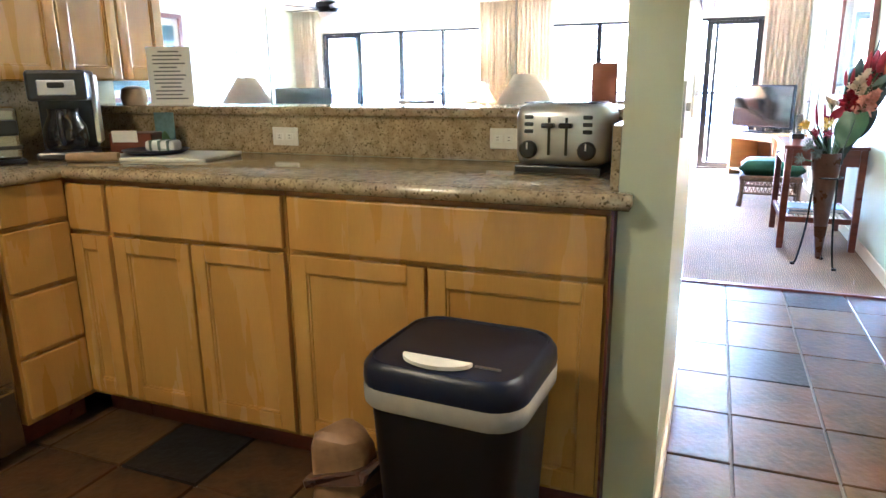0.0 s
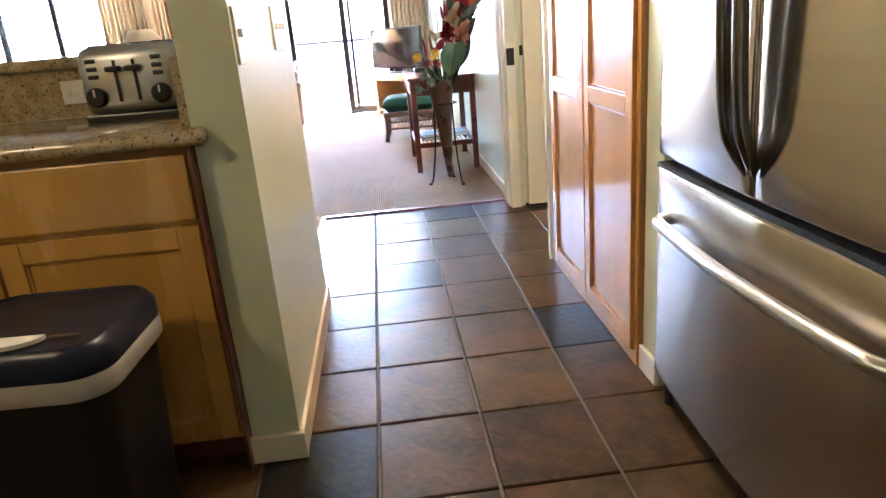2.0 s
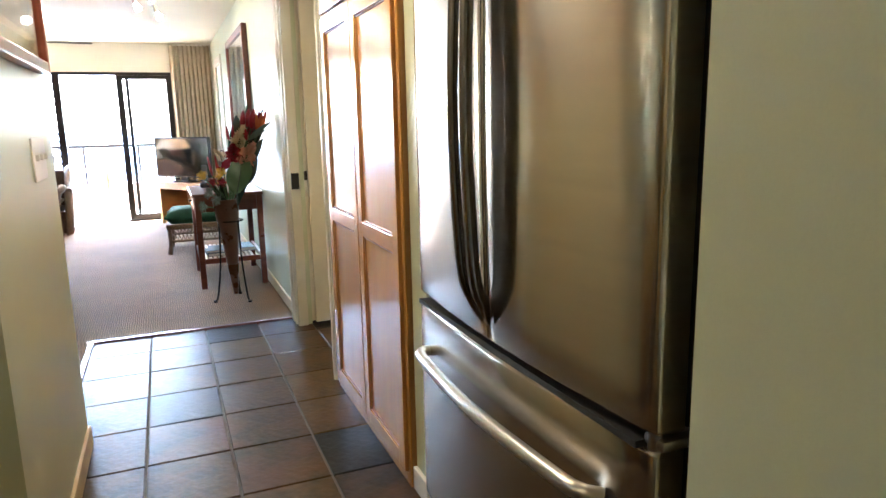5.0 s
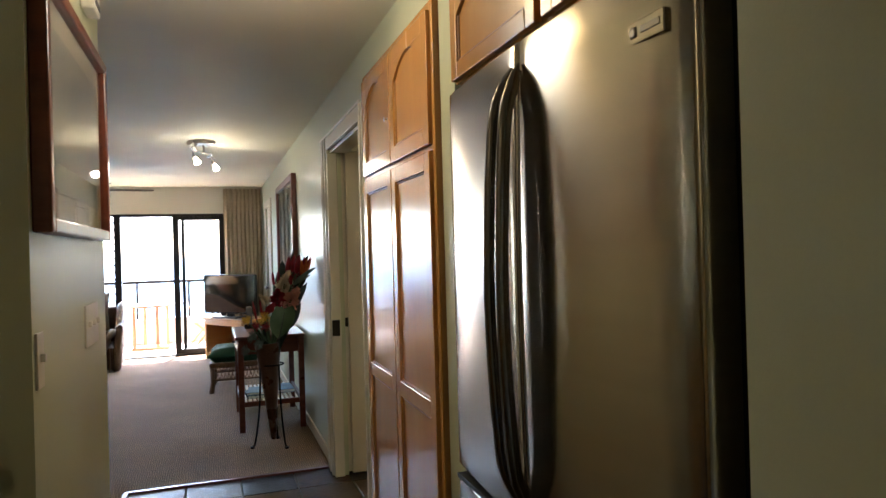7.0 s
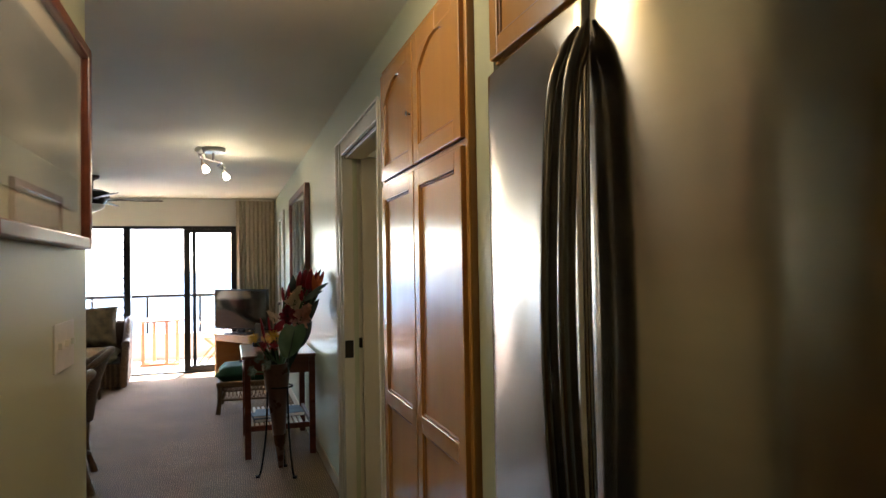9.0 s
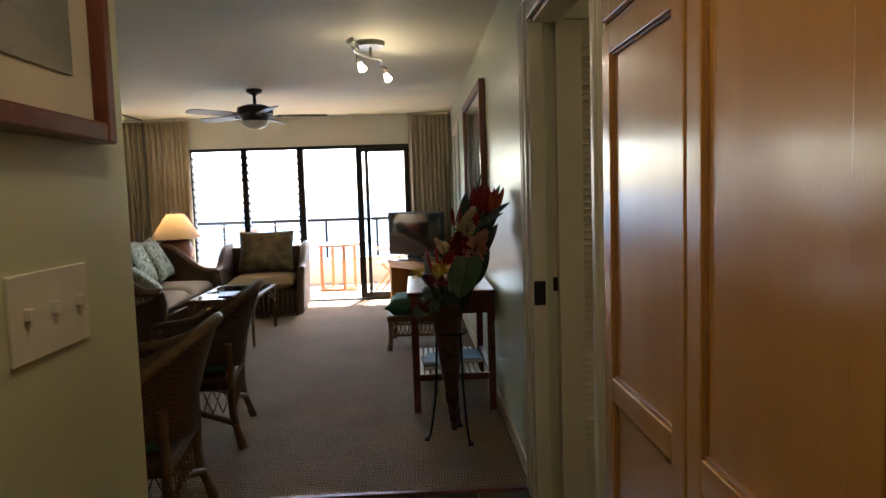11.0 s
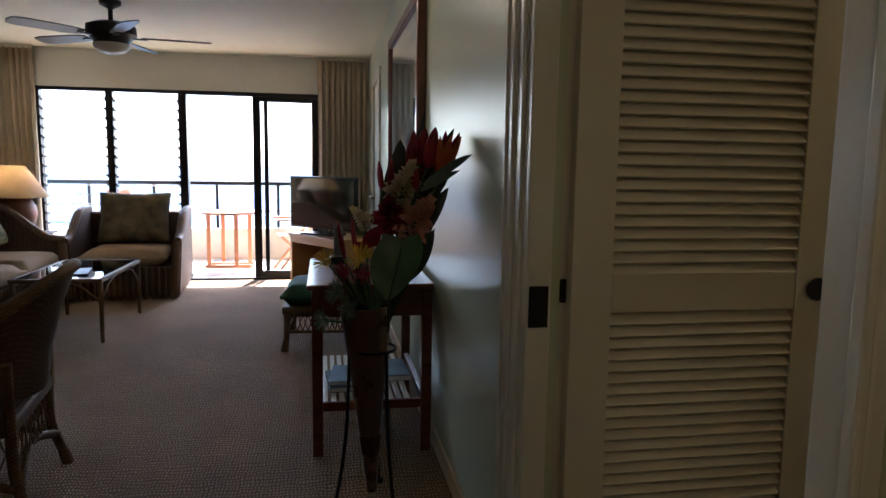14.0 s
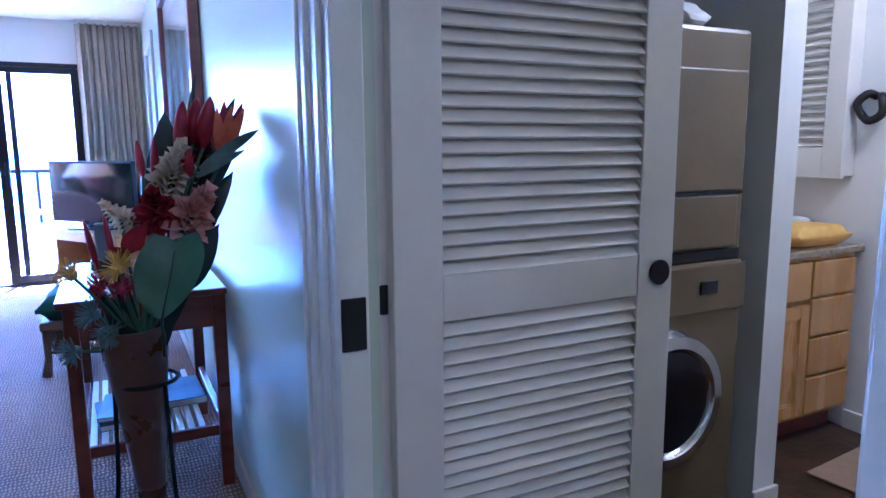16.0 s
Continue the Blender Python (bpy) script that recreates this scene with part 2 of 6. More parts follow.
# sisal weave: rows of small ribs
M_CARPET = mat("sisal_carpet", (0.42, 0.28, 0.16), (0.31, 0.20, 0.112), 0.95, scale=2.2, bump=0.2, bump_scale=300)
n, l, p = nodes_of(M_CARPET)
co = n.new("ShaderNodeTexCoord")
heights = []
for axis, size in (("X", 70), ("Y", 38)):
    w = n.new("ShaderNodeTexWave")
    w.bands_direction = axis
    w.inputs["Scale"].default_value, w.inputs["Distortion"].default_value, w.inputs["Detail"].default_value = size / 6.28 * 2, 6.0, 2
    l.new(co.outputs["Object"], w.inputs["Vector"])
    heights.append(w)
mul = n.new("ShaderNodeMath")
mul.operation = "MULTIPLY"
l.new(heights[0].outputs["Fac"], mul.inputs[0])
l.new(heights[1].outputs["Fac"], mul.inputs[1])
bp = n.new("ShaderNodeBump")
bp.inputs["Strength"].default_value, bp.inputs["Distance"].default_value = 0.9, 0.006
l.new(mul.outputs[0], bp.inputs["Height"])
l.new(bp.outputs[0], p.inputs["Normal"])
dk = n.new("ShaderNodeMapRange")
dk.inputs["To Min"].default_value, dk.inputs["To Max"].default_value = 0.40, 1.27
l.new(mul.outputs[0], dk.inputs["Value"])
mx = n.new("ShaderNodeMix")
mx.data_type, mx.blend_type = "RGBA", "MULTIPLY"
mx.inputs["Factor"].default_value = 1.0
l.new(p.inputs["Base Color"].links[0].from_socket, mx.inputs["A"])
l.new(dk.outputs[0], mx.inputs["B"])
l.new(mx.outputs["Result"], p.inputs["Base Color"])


def woven(name, a, b, size):
    """Wicker: crossing strands in relief and tone."""
    m = mat(name, a, b, 0.55, scale=14, bump=0.2)
    n, l, p = nodes_of(m)
    co = n.new("ShaderNodeTexCoord")
    ch = n.new("ShaderNodeTexBrick")
    ch.inputs["Scale"].default_value, ch.inputs["Mortar Size"].default_value = size, 0.12
    ch.inputs["Color1"].default_value, ch.inputs["Color2"].default_value, ch.inputs["Mortar"].default_value = (1, 1, 1, 1), (0.75, 0.75, 0.75, 1), (0.25, 0.25, 0.25, 1)
    ch.inputs["Brick Width"].default_value, ch.inputs["Row Height"].default_value = 0.6, 0.3
    mp = n.new("ShaderNodeMapping")
    mp.inputs["Rotation"].default_value = (radians(63), radians(20), radians(35))
    l.new(co.outputs["Object"], mp.inputs["Vector"])
    l.new(mp.outputs[0], ch.inputs["Vector"])
    mx = n.new("ShaderNodeMix")
    mx.data_type, mx.blend_type = "RGBA", "MULTIPLY"
    mx.inputs["Factor"].default_value = 0.8
    l.new(p.inputs["Base Color"].links[0].from_socket, mx.inputs["A"])
    l.new(ch.outputs["Color"], mx.inputs["B"])
    l.new(mx.outputs["Result"], p.inputs["Base Color"])
    bp = n.new("ShaderNodeBump")
    bp.inputs["Strength"].default_value, bp.inputs["Distance"].default_value = 0.8, 0.005
    l.new(ch.outputs["Color"], bp.inputs["Height"])
    l.new(bp.outputs[0], p.inputs["Normal"])
    return m


M_WICKER = woven("brown_wicker", (0.20, 0.095, 0.045), (0.13, 0.06, 0.03), 30)
M_WICKER_LIGHT = woven("honey_wicker", (0.34, 0.19, 0.085), (0.25, 0.13, 0.055), 34)

# floral cloth: leafy patches on a pale ground
M_FLORAL = mat("floral_cloth", (0.42, 0.42, 0.30), (0.30, 0.33, 0.24), 0.85, scale=6, bump=0.2, bump_scale=200)
n, l, p = nodes_of(M_FLORAL)
co = n.new("ShaderNodeTexCoord")
nz = n.new("ShaderNodeTexNoise")
nz.inputs["Scale"].default_value, nz.inputs["Detail"].default_value, nz.inputs["Distortion"].default_value = 11, 2, 2.5
l.new(co.outputs["Object"], nz.inputs["Vector"])
rp = n.new("ShaderNodeValToRGB")
rp.color_ramp.interpolation = "CONSTANT"
e = rp.color_ramp.elements
e[0].position, e[0].color = 0.0, (0.07, 0.12, 0.07, 1)
e[1].position, e[1].color = 0.44, (0.46, 0.44, 0.31, 1)
k = e.new(0.57)
k.color = (0.13, 0.20, 0.14, 1)
k = e.new(0.64)
k.color = (0.36, 0.20, 0.13, 1)
l.new(nz.outputs["Fac"], rp.inputs[0])
l.new(rp.outputs[0], p.inputs["Base Color"])


def glass_material(name, tint, ior=1.45):
    m = bpy.data.materials.new(name)
    m.use_nodes = True
    n, l = m.node_tree.nodes, m.node_tree.links
    n.remove(n["Principled BSDF"])
    tr, gl, mix, lw = n.new("ShaderNodeBsdfTransparent"), n.new("ShaderNodeBsdfGlossy"), n.new("ShaderNodeMixShader"), n.new("ShaderNodeLayerWeight")
    steep, fr = n.new("ShaderNodeMath"), n.new("ShaderNodeMath")
    tr.inputs["Color"].default_value = (*tint, 1)
    gl.inputs["Roughness"].default_value = 0.02
    f0 = ((ior - 1) / (ior + 1)) ** 2
    lw.inputs["Blend"].default_value = 0.5
    steep.operation, fr.operation = "POWER", "MULTIPLY_ADD"
    steep.inputs[1].default_value, fr.inputs[1].default_value, fr.inputs[2].default_value = 5.0, 1 - f0, f0
    l.new(lw.outputs["Facing"], steep.inputs[0])
    l.new(steep.outputs[0], fr.inputs[0])
    l.new(fr.outputs[0], mix.inputs[0])
    l.new(tr.outputs[0], mix.inputs[1])
    l.new(gl.outputs[0], mix.inputs[2])
    l.new(mix.outputs[0], n["Material Output"].inputs["Surface"])
    return m


M_GLASS = glass_material("window_glass", (0.96, 0.97, 0.96))
M_GLASS_PICTURE = glass_material("picture_glass", (0.98, 0.98, 0.98), 1.22)
M_GLASS_DARK = glass_material("smoked_glass", (0.30, 0.34, 0.32))
M_FLORAL_DARK = mat("dark_floral_cloth", (0.26, 0.19, 0.10), (0.06, 0.055, 0.04), 0.85, scale=9, bump=0.2, bump_scale=200)
M_SEA = mat("sea_water", (0.012, 0.055, 0.10), (0.008, 0.04, 0.08), 0.6, scale=0.05, bump=0.6, bump_scale=0.6)
M_SEA.node_tree.nodes["Principled BSDF"].inputs["Specular IOR Level"].default_value = 0.12


# ---- building helpers ----
def box(bm, x0, x1, y0, y1, z0, z1, bevel=0.0, turn=None):
    r = bmesh.ops.create_cube(bm, size=1.0, matrix=Matrix.Translation(((x0 + x1) / 2, (y0 + y1) / 2, (z0 + z1) / 2)) @ Matrix.Diagonal((abs(x1 - x0), abs(y1 - y0), abs(z1 - z0), 1)))
    vs = r["verts"]
    if bevel:
        es = list({e for v in vs for e in v.link_edges})
        out = bmesh.ops.bevel(bm, geom=es, offset=bevel, segments=2, affect="EDGES", profile=0.5)
        vs = out["verts"]
    if turn is not None:
        bmesh.ops.transform(bm, matrix=turn, verts=[v for v in vs if v.is_valid])
    return bm


def rod(bm, a, b, r0, r1=None, seg=10):
    a, b = Vector(a), Vector(b)
    d = b - a
    m = Matrix.Translation((a + b) / 2) @ d.to_track_quat("Z", "Y").to_matrix().to_4x4()
    bmesh.ops.create_cone(bm, cap_ends=True, segments=seg, radius1=r0, radius2=r0 if r1 is None else r1, depth=d.length, matrix=m)
    return bm


def lathe(bm, profile, seg=24, m=Matrix()):
    """Turns (radius, height) pairs about z."""
    rings = []
    for r, z in profile:
        rings.append([bm.verts.new(m @ Vector((r * math.cos(2 * math.pi * k / seg), r * math.sin(2 * math.pi * k / seg), z))) for k in range(seg)])
    for a, b in zip(rings, rings[1:]):
        for k in range(seg):
            bm.faces.new((a[k], a[(k + 1) % seg], b[(k + 1) % seg], b[k]))
    for ring, flip in ((rings[0], True), (rings[-1], False)):
        if (ring[0].co - ring[1].co).length > 1e-5:
            bm.faces.new(ring[::-1] if flip else ring)
    return bm


def tube(bm, pts, r, seg=8, flat=1.0):
    """A round or flattened bar along points; r is a number or one for each point."""
    pts = [Vector(p) for p in pts]
    rs = r if isinstance(r, (list, tuple)) else [r] * len(pts)
    rings, side = [], None
    for i, p in enumerate(pts):
        d = (pts[min(i + 1, len(pts) - 1)] - pts[max(i - 1, 0)]).normalized()
        if side is None:
            side = d.orthogonal().normalized()
        side = (side - d * side.dot(d)).normalized()
        up = d.cross(side)
        rings.append([bm.verts.new(p + rs[i] * (math.cos(2 * math.pi * k / seg) * side + flat * math.sin(2 * math.pi * k / seg) * up)) for k in range(seg)])
    for a, b in zip(rings, rings[1:]):
        for k in range(seg):
            bm.faces.new((a[k], a[(k + 1) % seg], b[(k + 1) % seg], b[k]))
    bm.faces.new(rings[0][::-1])
    bm.faces.new(rings[-1])
    return bm


def curve_points(ctrl, n=14):
    """Points on a smooth line through the given ones."""
    c = [Vector(p) for p in ctrl]
    c = [2 * c[0] - c[1]] + c + [2 * c[-1] - c[-2]]
    out = []
    for i in range(1, len(c) - 2):
        for k in range(n):
            t = k / n
            out.append(0.5 * (2 * c[i] + (c[i + 1] - c[i - 1]) * t + (2 * c[i - 1] - 5 * c[i] + 4 * c[i + 1] - c[i + 2]) * t * t + (3 * c[i] - 3 * c[i + 1] + c[i + 2] - c[i - 1]) * t ** 3))
    return out + [c[-2]]


def cushion(bm, w, d, h, m=Matrix(), puff=0.35, seg=10):
    """A stuffed pad, w by d by h about its middle, thinner at its rim."""
    grid = []
    for s in (1, -1):
        rows = []
        for i in range(seg + 1):
            row = []
            for j in range(seg + 1):
                u, v = 2 * i / seg - 1, 2 * j / seg - 1
                t = ((1 - u ** 4) * (1 - v ** 4)) ** puff
                pinch = 1 - 0.06 * (1 - abs(u)) * abs(v) - 0.06 * (1 - abs(v)) * abs(u)
                row.append(bm.verts.new(m @ Vector((u * w / 2 * pinch, v * d / 2 * pinch, s * (h / 2) * (0.12 + 0.88 * t)))))
            rows.append(row)
        for i in range(seg):
            for j in range(seg):
                q = (rows[i][j], rows[i + 1][j], rows[i + 1][j + 1], rows[i][j + 1])
                bm.faces.new(q if s > 0 else q[::-1])
        grid.append(rows)
    a, b = grid
    rim = [(i, 0) for i in range(seg)] + [(seg, j) for j in range(seg)] + [(i, seg) for i in range(seg, 0, -1)] + [(0, j) for j in range(seg, 0, -1)]
    for k in range(len(rim)):
        (i, j), (i2, j2) = rim[k], rim[(k + 1) % len(rim)]
        bm.faces.new((b[i][j], b[i2][j2], a[i2][j2], a[i][j]))
    return bm


def part(name, bm, material, parent=None, label="", smooth=None):
    bmesh.ops.recalc_face_normals(bm, faces=bm.faces[:])
    me = bpy.data.meshes.new(name)
    bm.to_mesh(me)
    bm.free()
    me.materials.append(material)
    ob = new(name, me)
    if smooth is not None:
        me.polygons.foreach_set("use_smooth", [True] * len(me.polygons))
        me.set_sharp_from_angle(angle=radians(smooth))
    if parent is not None:
        ob.parent = parent
    if label:
        ob["label"] = label
    return ob


def bx(*a, **k):
    return box(bmesh.new(), *a, **k)


def thing(name, label, category, at_=(0, 0, 0), rz=0.0, group="", kind=""):
    ob = new(name)
    ob.empty_display_size = 0.05
    ob.matrix_basis = pose(*at_, 0, 0, rz)
    return tagged(ob, label, category, group, kind)


def structure(name, bm, material, label, category):
    return tagged(part(name, bm, material), label, category, kind="structure")
# ---- structure ----
CEIL = 2.40
FLOOR = structure("floor", bx(-2.75, 3.9, -1.6, 4.56, -0.12, -0.012), M_GROUT, "grouted slate tile floor of kitchen and hall", "floor")
structure("floor_closet", bx(1.12, 3.9, 4.56, 5.6, -0.12, -0.004), M_SLATE, "dark floor of closet and bathroom", "floor")
bm = bmesh.new()
box(bm, -2.75, 1.12, 4.575, 10.34, -0.12, 0.006)
box(bm, -2.75, -0.13, 2.62, 4.575, -0.12, 0.006)
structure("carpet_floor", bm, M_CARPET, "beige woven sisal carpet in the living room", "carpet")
bm = bmesh.new()
box(bm, -0.13, 1.12, 4.548, 4.578, -0.02, 0.010, 0.003)
box(bm, -0.135, -0.105, 3.08, 4.55, -0.02, 0.010, 0.003)
structure("trim_threshold", bm, M_CHERRY, "thin dark wooden strip between tile and carpet", "threshold")
structure("ceiling", bx(-2.95, 4.1, -1.75, 10.55, CEIL, CEIL + 0.15), M_CEIL, "cream textured ceiling", "ceiling")

# hall partition with its white end, and the low bar wall
structure("wall_partition", bx(-0.135, 0.0, 1.945, 3.08, 0, CEIL), M_WALL, "cream partition wall between kitchen and hall", "wall")
structure("wall_bar", bx(-2.66, -0.135, 2.50, 2.62, 0, 1.115), M_WALL, "low wall behind the kitchen worktop", "wall")
structure("wall_kitchen_left", bx(-2.95, -2.66, -1.75, 2.76, 0, CEIL), M_WALL, "cream kitchen wall", "wall")
structure("wall_back", bx(-2.66, 1.9, -1.75, -1.6, 0, CEIL), M_WALL, "plain cream wall behind the kitchen", "wall")
structure("wall_left", bx(-2.95, -2.756, 2.76, 10.55, 0, CEIL), M_WALL, "living room wall behind the mirrors", "wall")

# wall on the other side of the hall: recess for the refrigerator, pantry, opening, long living room wall
bm = bmesh.new()
box(bm, 1.075, 1.9, -1.6, 0.865, 0, CEIL)
box(bm, 1.12, 1.9, 0.865, 2.2, 2.235, CEIL)
box(bm, 1.12, 1.9, 2.075, 2.21, 0, 2.235)
box(bm, 1.80, 1.9, 0.865, 2.075, 0, 2.235)
box(bm, 1.12, 1.9, 2.2, 3.388, 2.235, CEIL)
box(bm, 1.12, 1.9, 3.275, 3.388, 0, 2.235)
structure("wall_right_near", bm, M_WALL, "sage cream wall round refrigerator and pantry", "wall")
structure("wall_right_header", bx(1.12, 1.22, 3.388, 4.37, 2.06, CEIL), M_WALL, "cream wall above the hall opening", "wall")
bm = bmesh.new()
box(bm, 1.12, 1.19, 4.37, 8.83, 0, CEIL)
box(bm, 1.12, 1.19, 9.55, 10.55, 0, CEIL)
box(bm, 1.12, 1.19, 8.83, 9.55, 2.03, CEIL)
structure("wall_right_living", bm, M_WALL, "cream living room wall", "wall")
structure("wall_vestibule_near", bx(1.9, 3.9, 3.25, 3.388, 0, CEIL), M_WALL_WHITE, "white wall of the passage to the bathroom", "wall")
structure("wall_bath_end", bx(3.62, 3.75, 3.36, 5.6, 0, CEIL), M_WALL_WHITE, "white bathroom wall", "wall")
structure("wall_bath_back", bx(1.19, 3.75, 5.48, 5.6, 0, CEIL), M_WALL_WHITE, "white wall behind vanity and laundry", "wall")
structure("wall_closet_side", bx(2.64, 2.745, 4.64, 5.48, 0, CEIL), M_WALL_WHITE, "white side wall of the laundry closet", "wall")
structure("wall_closet_header", bx(1.22, 2.64, 4.345, 4.46, 2.05, CEIL), M_WALL_WHITE, "white wall above the louvered doors", "wall")

# window wall
bm = bmesh.new()
box(bm, -2.756, 1.12, 10.34, 10.55, 2.02, CEIL)
box(bm, -2.756, -2.24, 10.34, 10.55, 0, 2.02)
box(bm, 0.60, 1.12, 10.34, 10.55, 0, 2.02)
structure("wall_window", bm, M_WALL_WHITE, "white wall with header above the lanai windows", "wall")


def baseboard(name, *dims):
    return structure(name, bx(*dims, bevel=0.004), M_BASEB, "tan painted baseboard", "baseboard")


baseboard("baseboard_partition", 0.0, 0.014, 1.945, 3.08, 0, 0.085)
structure("baseboard_partition_end", bx(-0.145, 0.016, 1.928, 1.945, 0, 0.085, bevel=0.004), M_TRIM, "cream baseboard round the wall end", "baseboard")
structure("baseboard_pantry_end", bx(1.104, 1.12, 2.075, 2.21, 0, 0.085, bevel=0.004), M_TRIM, "cream baseboard beside the refrigerator", "baseboard")
structure("baseboard_opening", bx(1.104, 1.12, 3.275, 3.335, 0, 0.085, bevel=0.004), M_TRIM, "cream baseboard beside the opening", "baseboard")
baseboard("baseboard_living", 1.106, 1.12, 4.59, 8.74, 0.006, 0.09)
structure("baseboard_closet", bx(2.63, 2.755, 4.625, 4.64, 0, 0.085, bevel=0.004), M_TRIM, "cream baseboard at the closet end", "baseboard")
structure("baseboard_bath", bx(3.605, 3.62, 3.36, 4.95, 0, 0.085, bevel=0.004), M_TRIM, "cream bathroom baseboard", "baseboard")


# door casings: moulded strips
def casing(name, strips, label):
    bm = bmesh.new()
    for s in strips:
        box(bm, *s, bevel=0.004)
    return structure(name, bm, M_TRIM, label, "door casing")


casing("trim_opening_far", [(1.098, 1.12, 4.37, 4.56, 0, 2.13), (1.088, 1.10, 4.39, 4.42, 0, 2.13), (1.086, 1.10, 4.465, 4.49, 0, 2.13), (1.090, 1.10, 4.54, 4.56, 0, 2.13)], "cream fluted door casing")
casing("trim_opening_near", [(1.098, 1.12, 3.335, 3.405, 0, 2.13), (1.088, 1.10, 3.335, 3.355, 0, 2.13)], "cream door casing beside the pantry")
casing("trim_opening_top", [(1.098, 1.12, 3.405, 4.37, 2.055, 2.13), (1.088, 1.10, 3.335, 4.56, 2.131, 2.145)], "cream head casing over the opening")
casing("trim_jamb_near", [(1.12, 1.235, 3.388, 3.406, 0, 2.035)], "cream jamb")
casing("trim_jamb_far", [(1.098, 1.160, 4.344, 4.37, 0, 2.035), (1.160, 1.172, 4.392, 4.40, 0, 2.035)], "cream jamb with a slot for a pocket door")
casing("trim_jamb_top", [(1.12, 1.232, 3.406, 4.344, 2.035, 2.055)], "cream head jamb")
casing("trim_bedroom_door", [(1.10, 1.12, 8.74, 8.83, 0.006, 2.12), (1.10, 1.12, 9.55, 9.64, 0.006, 2.12), (1.10, 1.12, 8.83, 9.55, 2.03, 2.12)], "cream casing round a bedroom door")
d = thing("door_1", "closed white bedroom door beside the curtain", "door", (1.15, 8.83, 0.006), kind="structure")
part("panel", bx(-0.02, 0.02, 0.004, 0.716, 0, 2.02, bevel=0.003), M_TRIM, d)
bm = bmesh.new()
lathe(bm, [(0.0, 0), (0.025, 0.004), (0.012, 0.02), (0.024, 0.045), (0.0, 0.06)], 12, pose(-0.02, 0.65, 0.95, 0, -90))
part("door_knob", bm, M_NICKEL, d, smooth=40)

# strike plate on the jamb
s = thing("strike_plate", "dark bronze strike plate on the cream jamb", "strike plate")
part("plate", bx(1.104, 1.152, 4.338, 4.3445, 0.885, 0.985, bevel=0.002), M_FRAME, s)

# ---- louvered closet door ----
def louver_door(x0, x1, y, z0, z1):
    d = thing("louvered_door", "cream louvered sliding closet door, half open", "louvered door", (x0, y, z0))
    w, h, th, st = x1 - x0, z1 - z0, 0.035, 0.105
    part("stile", bx(0, st, 0, th, 0, h, bevel=0.003), M_LOUVER, d)
    part("stile", bx(w - st, w, 0, th, 0, h, bevel=0.003), M_LOUVER, d)
    mid0, mid1 = 0.90, 0.995
    for a, b in ((0, 0.16), (mid0, mid1), (h - 0.11, h)):
        part("rail", bx(st, w - st, 0.002, th - 0.002, a, b, bevel=0.003), M_LOUVER, d)
    slat = bmesh.new()
    box(slat, 0, w - 2 * st, -0.0215, 0.0215, -0.0038, 0.0038, bevel=0.0018, turn=pose(0, 0, 0, 50))
    first = None
    for a, b in ((0.16, mid0), (mid1, h - 0.11)):
        k = int((b - a) / 0.0295)
        for i in range(k):
            z = a + (i + 0.5) * (b - a) / k
            if first is None:
                first = part("slat", slat, M_LOUVER, d)
                first.location = (st, th / 2, z)
            else:
                o = new("slat", first.data)
                o.parent = d
                o.location = (st, th / 2, z)
    for x in (w - 0.045,):
        bm = bmesh.new()
        lathe(bm, [(0.0, -0.004), (0.020, -0.004), (0.028, 0.0), (0.030, 0.003), (0.030, 0.006)], 18, pose(x, -0.001, 0.952, 90))
        part("finger_pull", bm, M_FRAME, d, "round dark bronze finger pull", smooth=40)
    return d


louver_door(1.213, 1.925, 4.352, 0.012, 2.045)

rear = thing("sliding_door_rear", "cream rear closet door behind the louvered one", "closet door", (1.172, 4.392, 0.012))
part("stile", bx(0, 0.12, 0, 0.03, 0, 2.033, bevel=0.003), M_LOUVER, rear)
bm = bmesh.new()
lathe(bm, [(0.0, -0.004), (0.020, -0.004), (0.028, 0.0), (0.030, 0.003), (0.030, 0.006)], 18, pose(0.034, -0.001, 0.952, 90))
part("finger_pull", bm, M_FRAME, rear, "round dark bronze finger pull", smooth=40)

# ---- windows ----
def frame_bar(parent, *dims):
    return part("frame", bx(*dims, bevel=0.004), M_FRAME, parent)


def jalousie(name, x0, x1):
    w = thing(name, "open glass jalousie window with dark bronze frame", "window", kind="structure")
    frame_bar(w, x0, x0 + 0.035, 10.36, 10.44, 0.02, 2.0)
    frame_bar(w, x1 - 0.035, x1, 10.36, 10.44, 0.02, 2.0)
    frame_bar(w, x0, x1, 10.36, 10.44, 1.985, 2.02)
    frame_bar(w, x0, x1, 10.36, 10.44, 0.0, 0.05)
    z, first = 0.14, None
    while z < 1.95:
        if first is None:
            bm = bmesh.new()
            box(bm, 0, x1 - x0 - 0.08, -0.048, 0.048, -0.0025, 0.0025, turn=pose(0, 0, 0, -12))
            first = part("pane", bm, M_GLASS, w)
            clip = part("clip", bx(-0.016, 0.0, -0.05, 0.05, -0.012, 0.006, turn=pose(0, 0, 0, -12)), M_FRAME, w)
            first.visible_shadow = False
            o, c = first, clip
        else:
            o, c = new("pane", first.data), new("clip", clip.data)
            o.parent = c.parent = w
            o.visible_shadow = False
        o.location, c.location = (x0 + 0.04, 10.40, z), (x1 - 0.035, 10.40, z)
        c2 = new("clip", clip.data)
        c2.parent = w
        c2.location = (x0 + 0.051, 10.40, z)
        z += 0.098
    return w


jalousie("window_1", -2.24, -1.545)
jalousie("window_2", -1.545, -0.835)


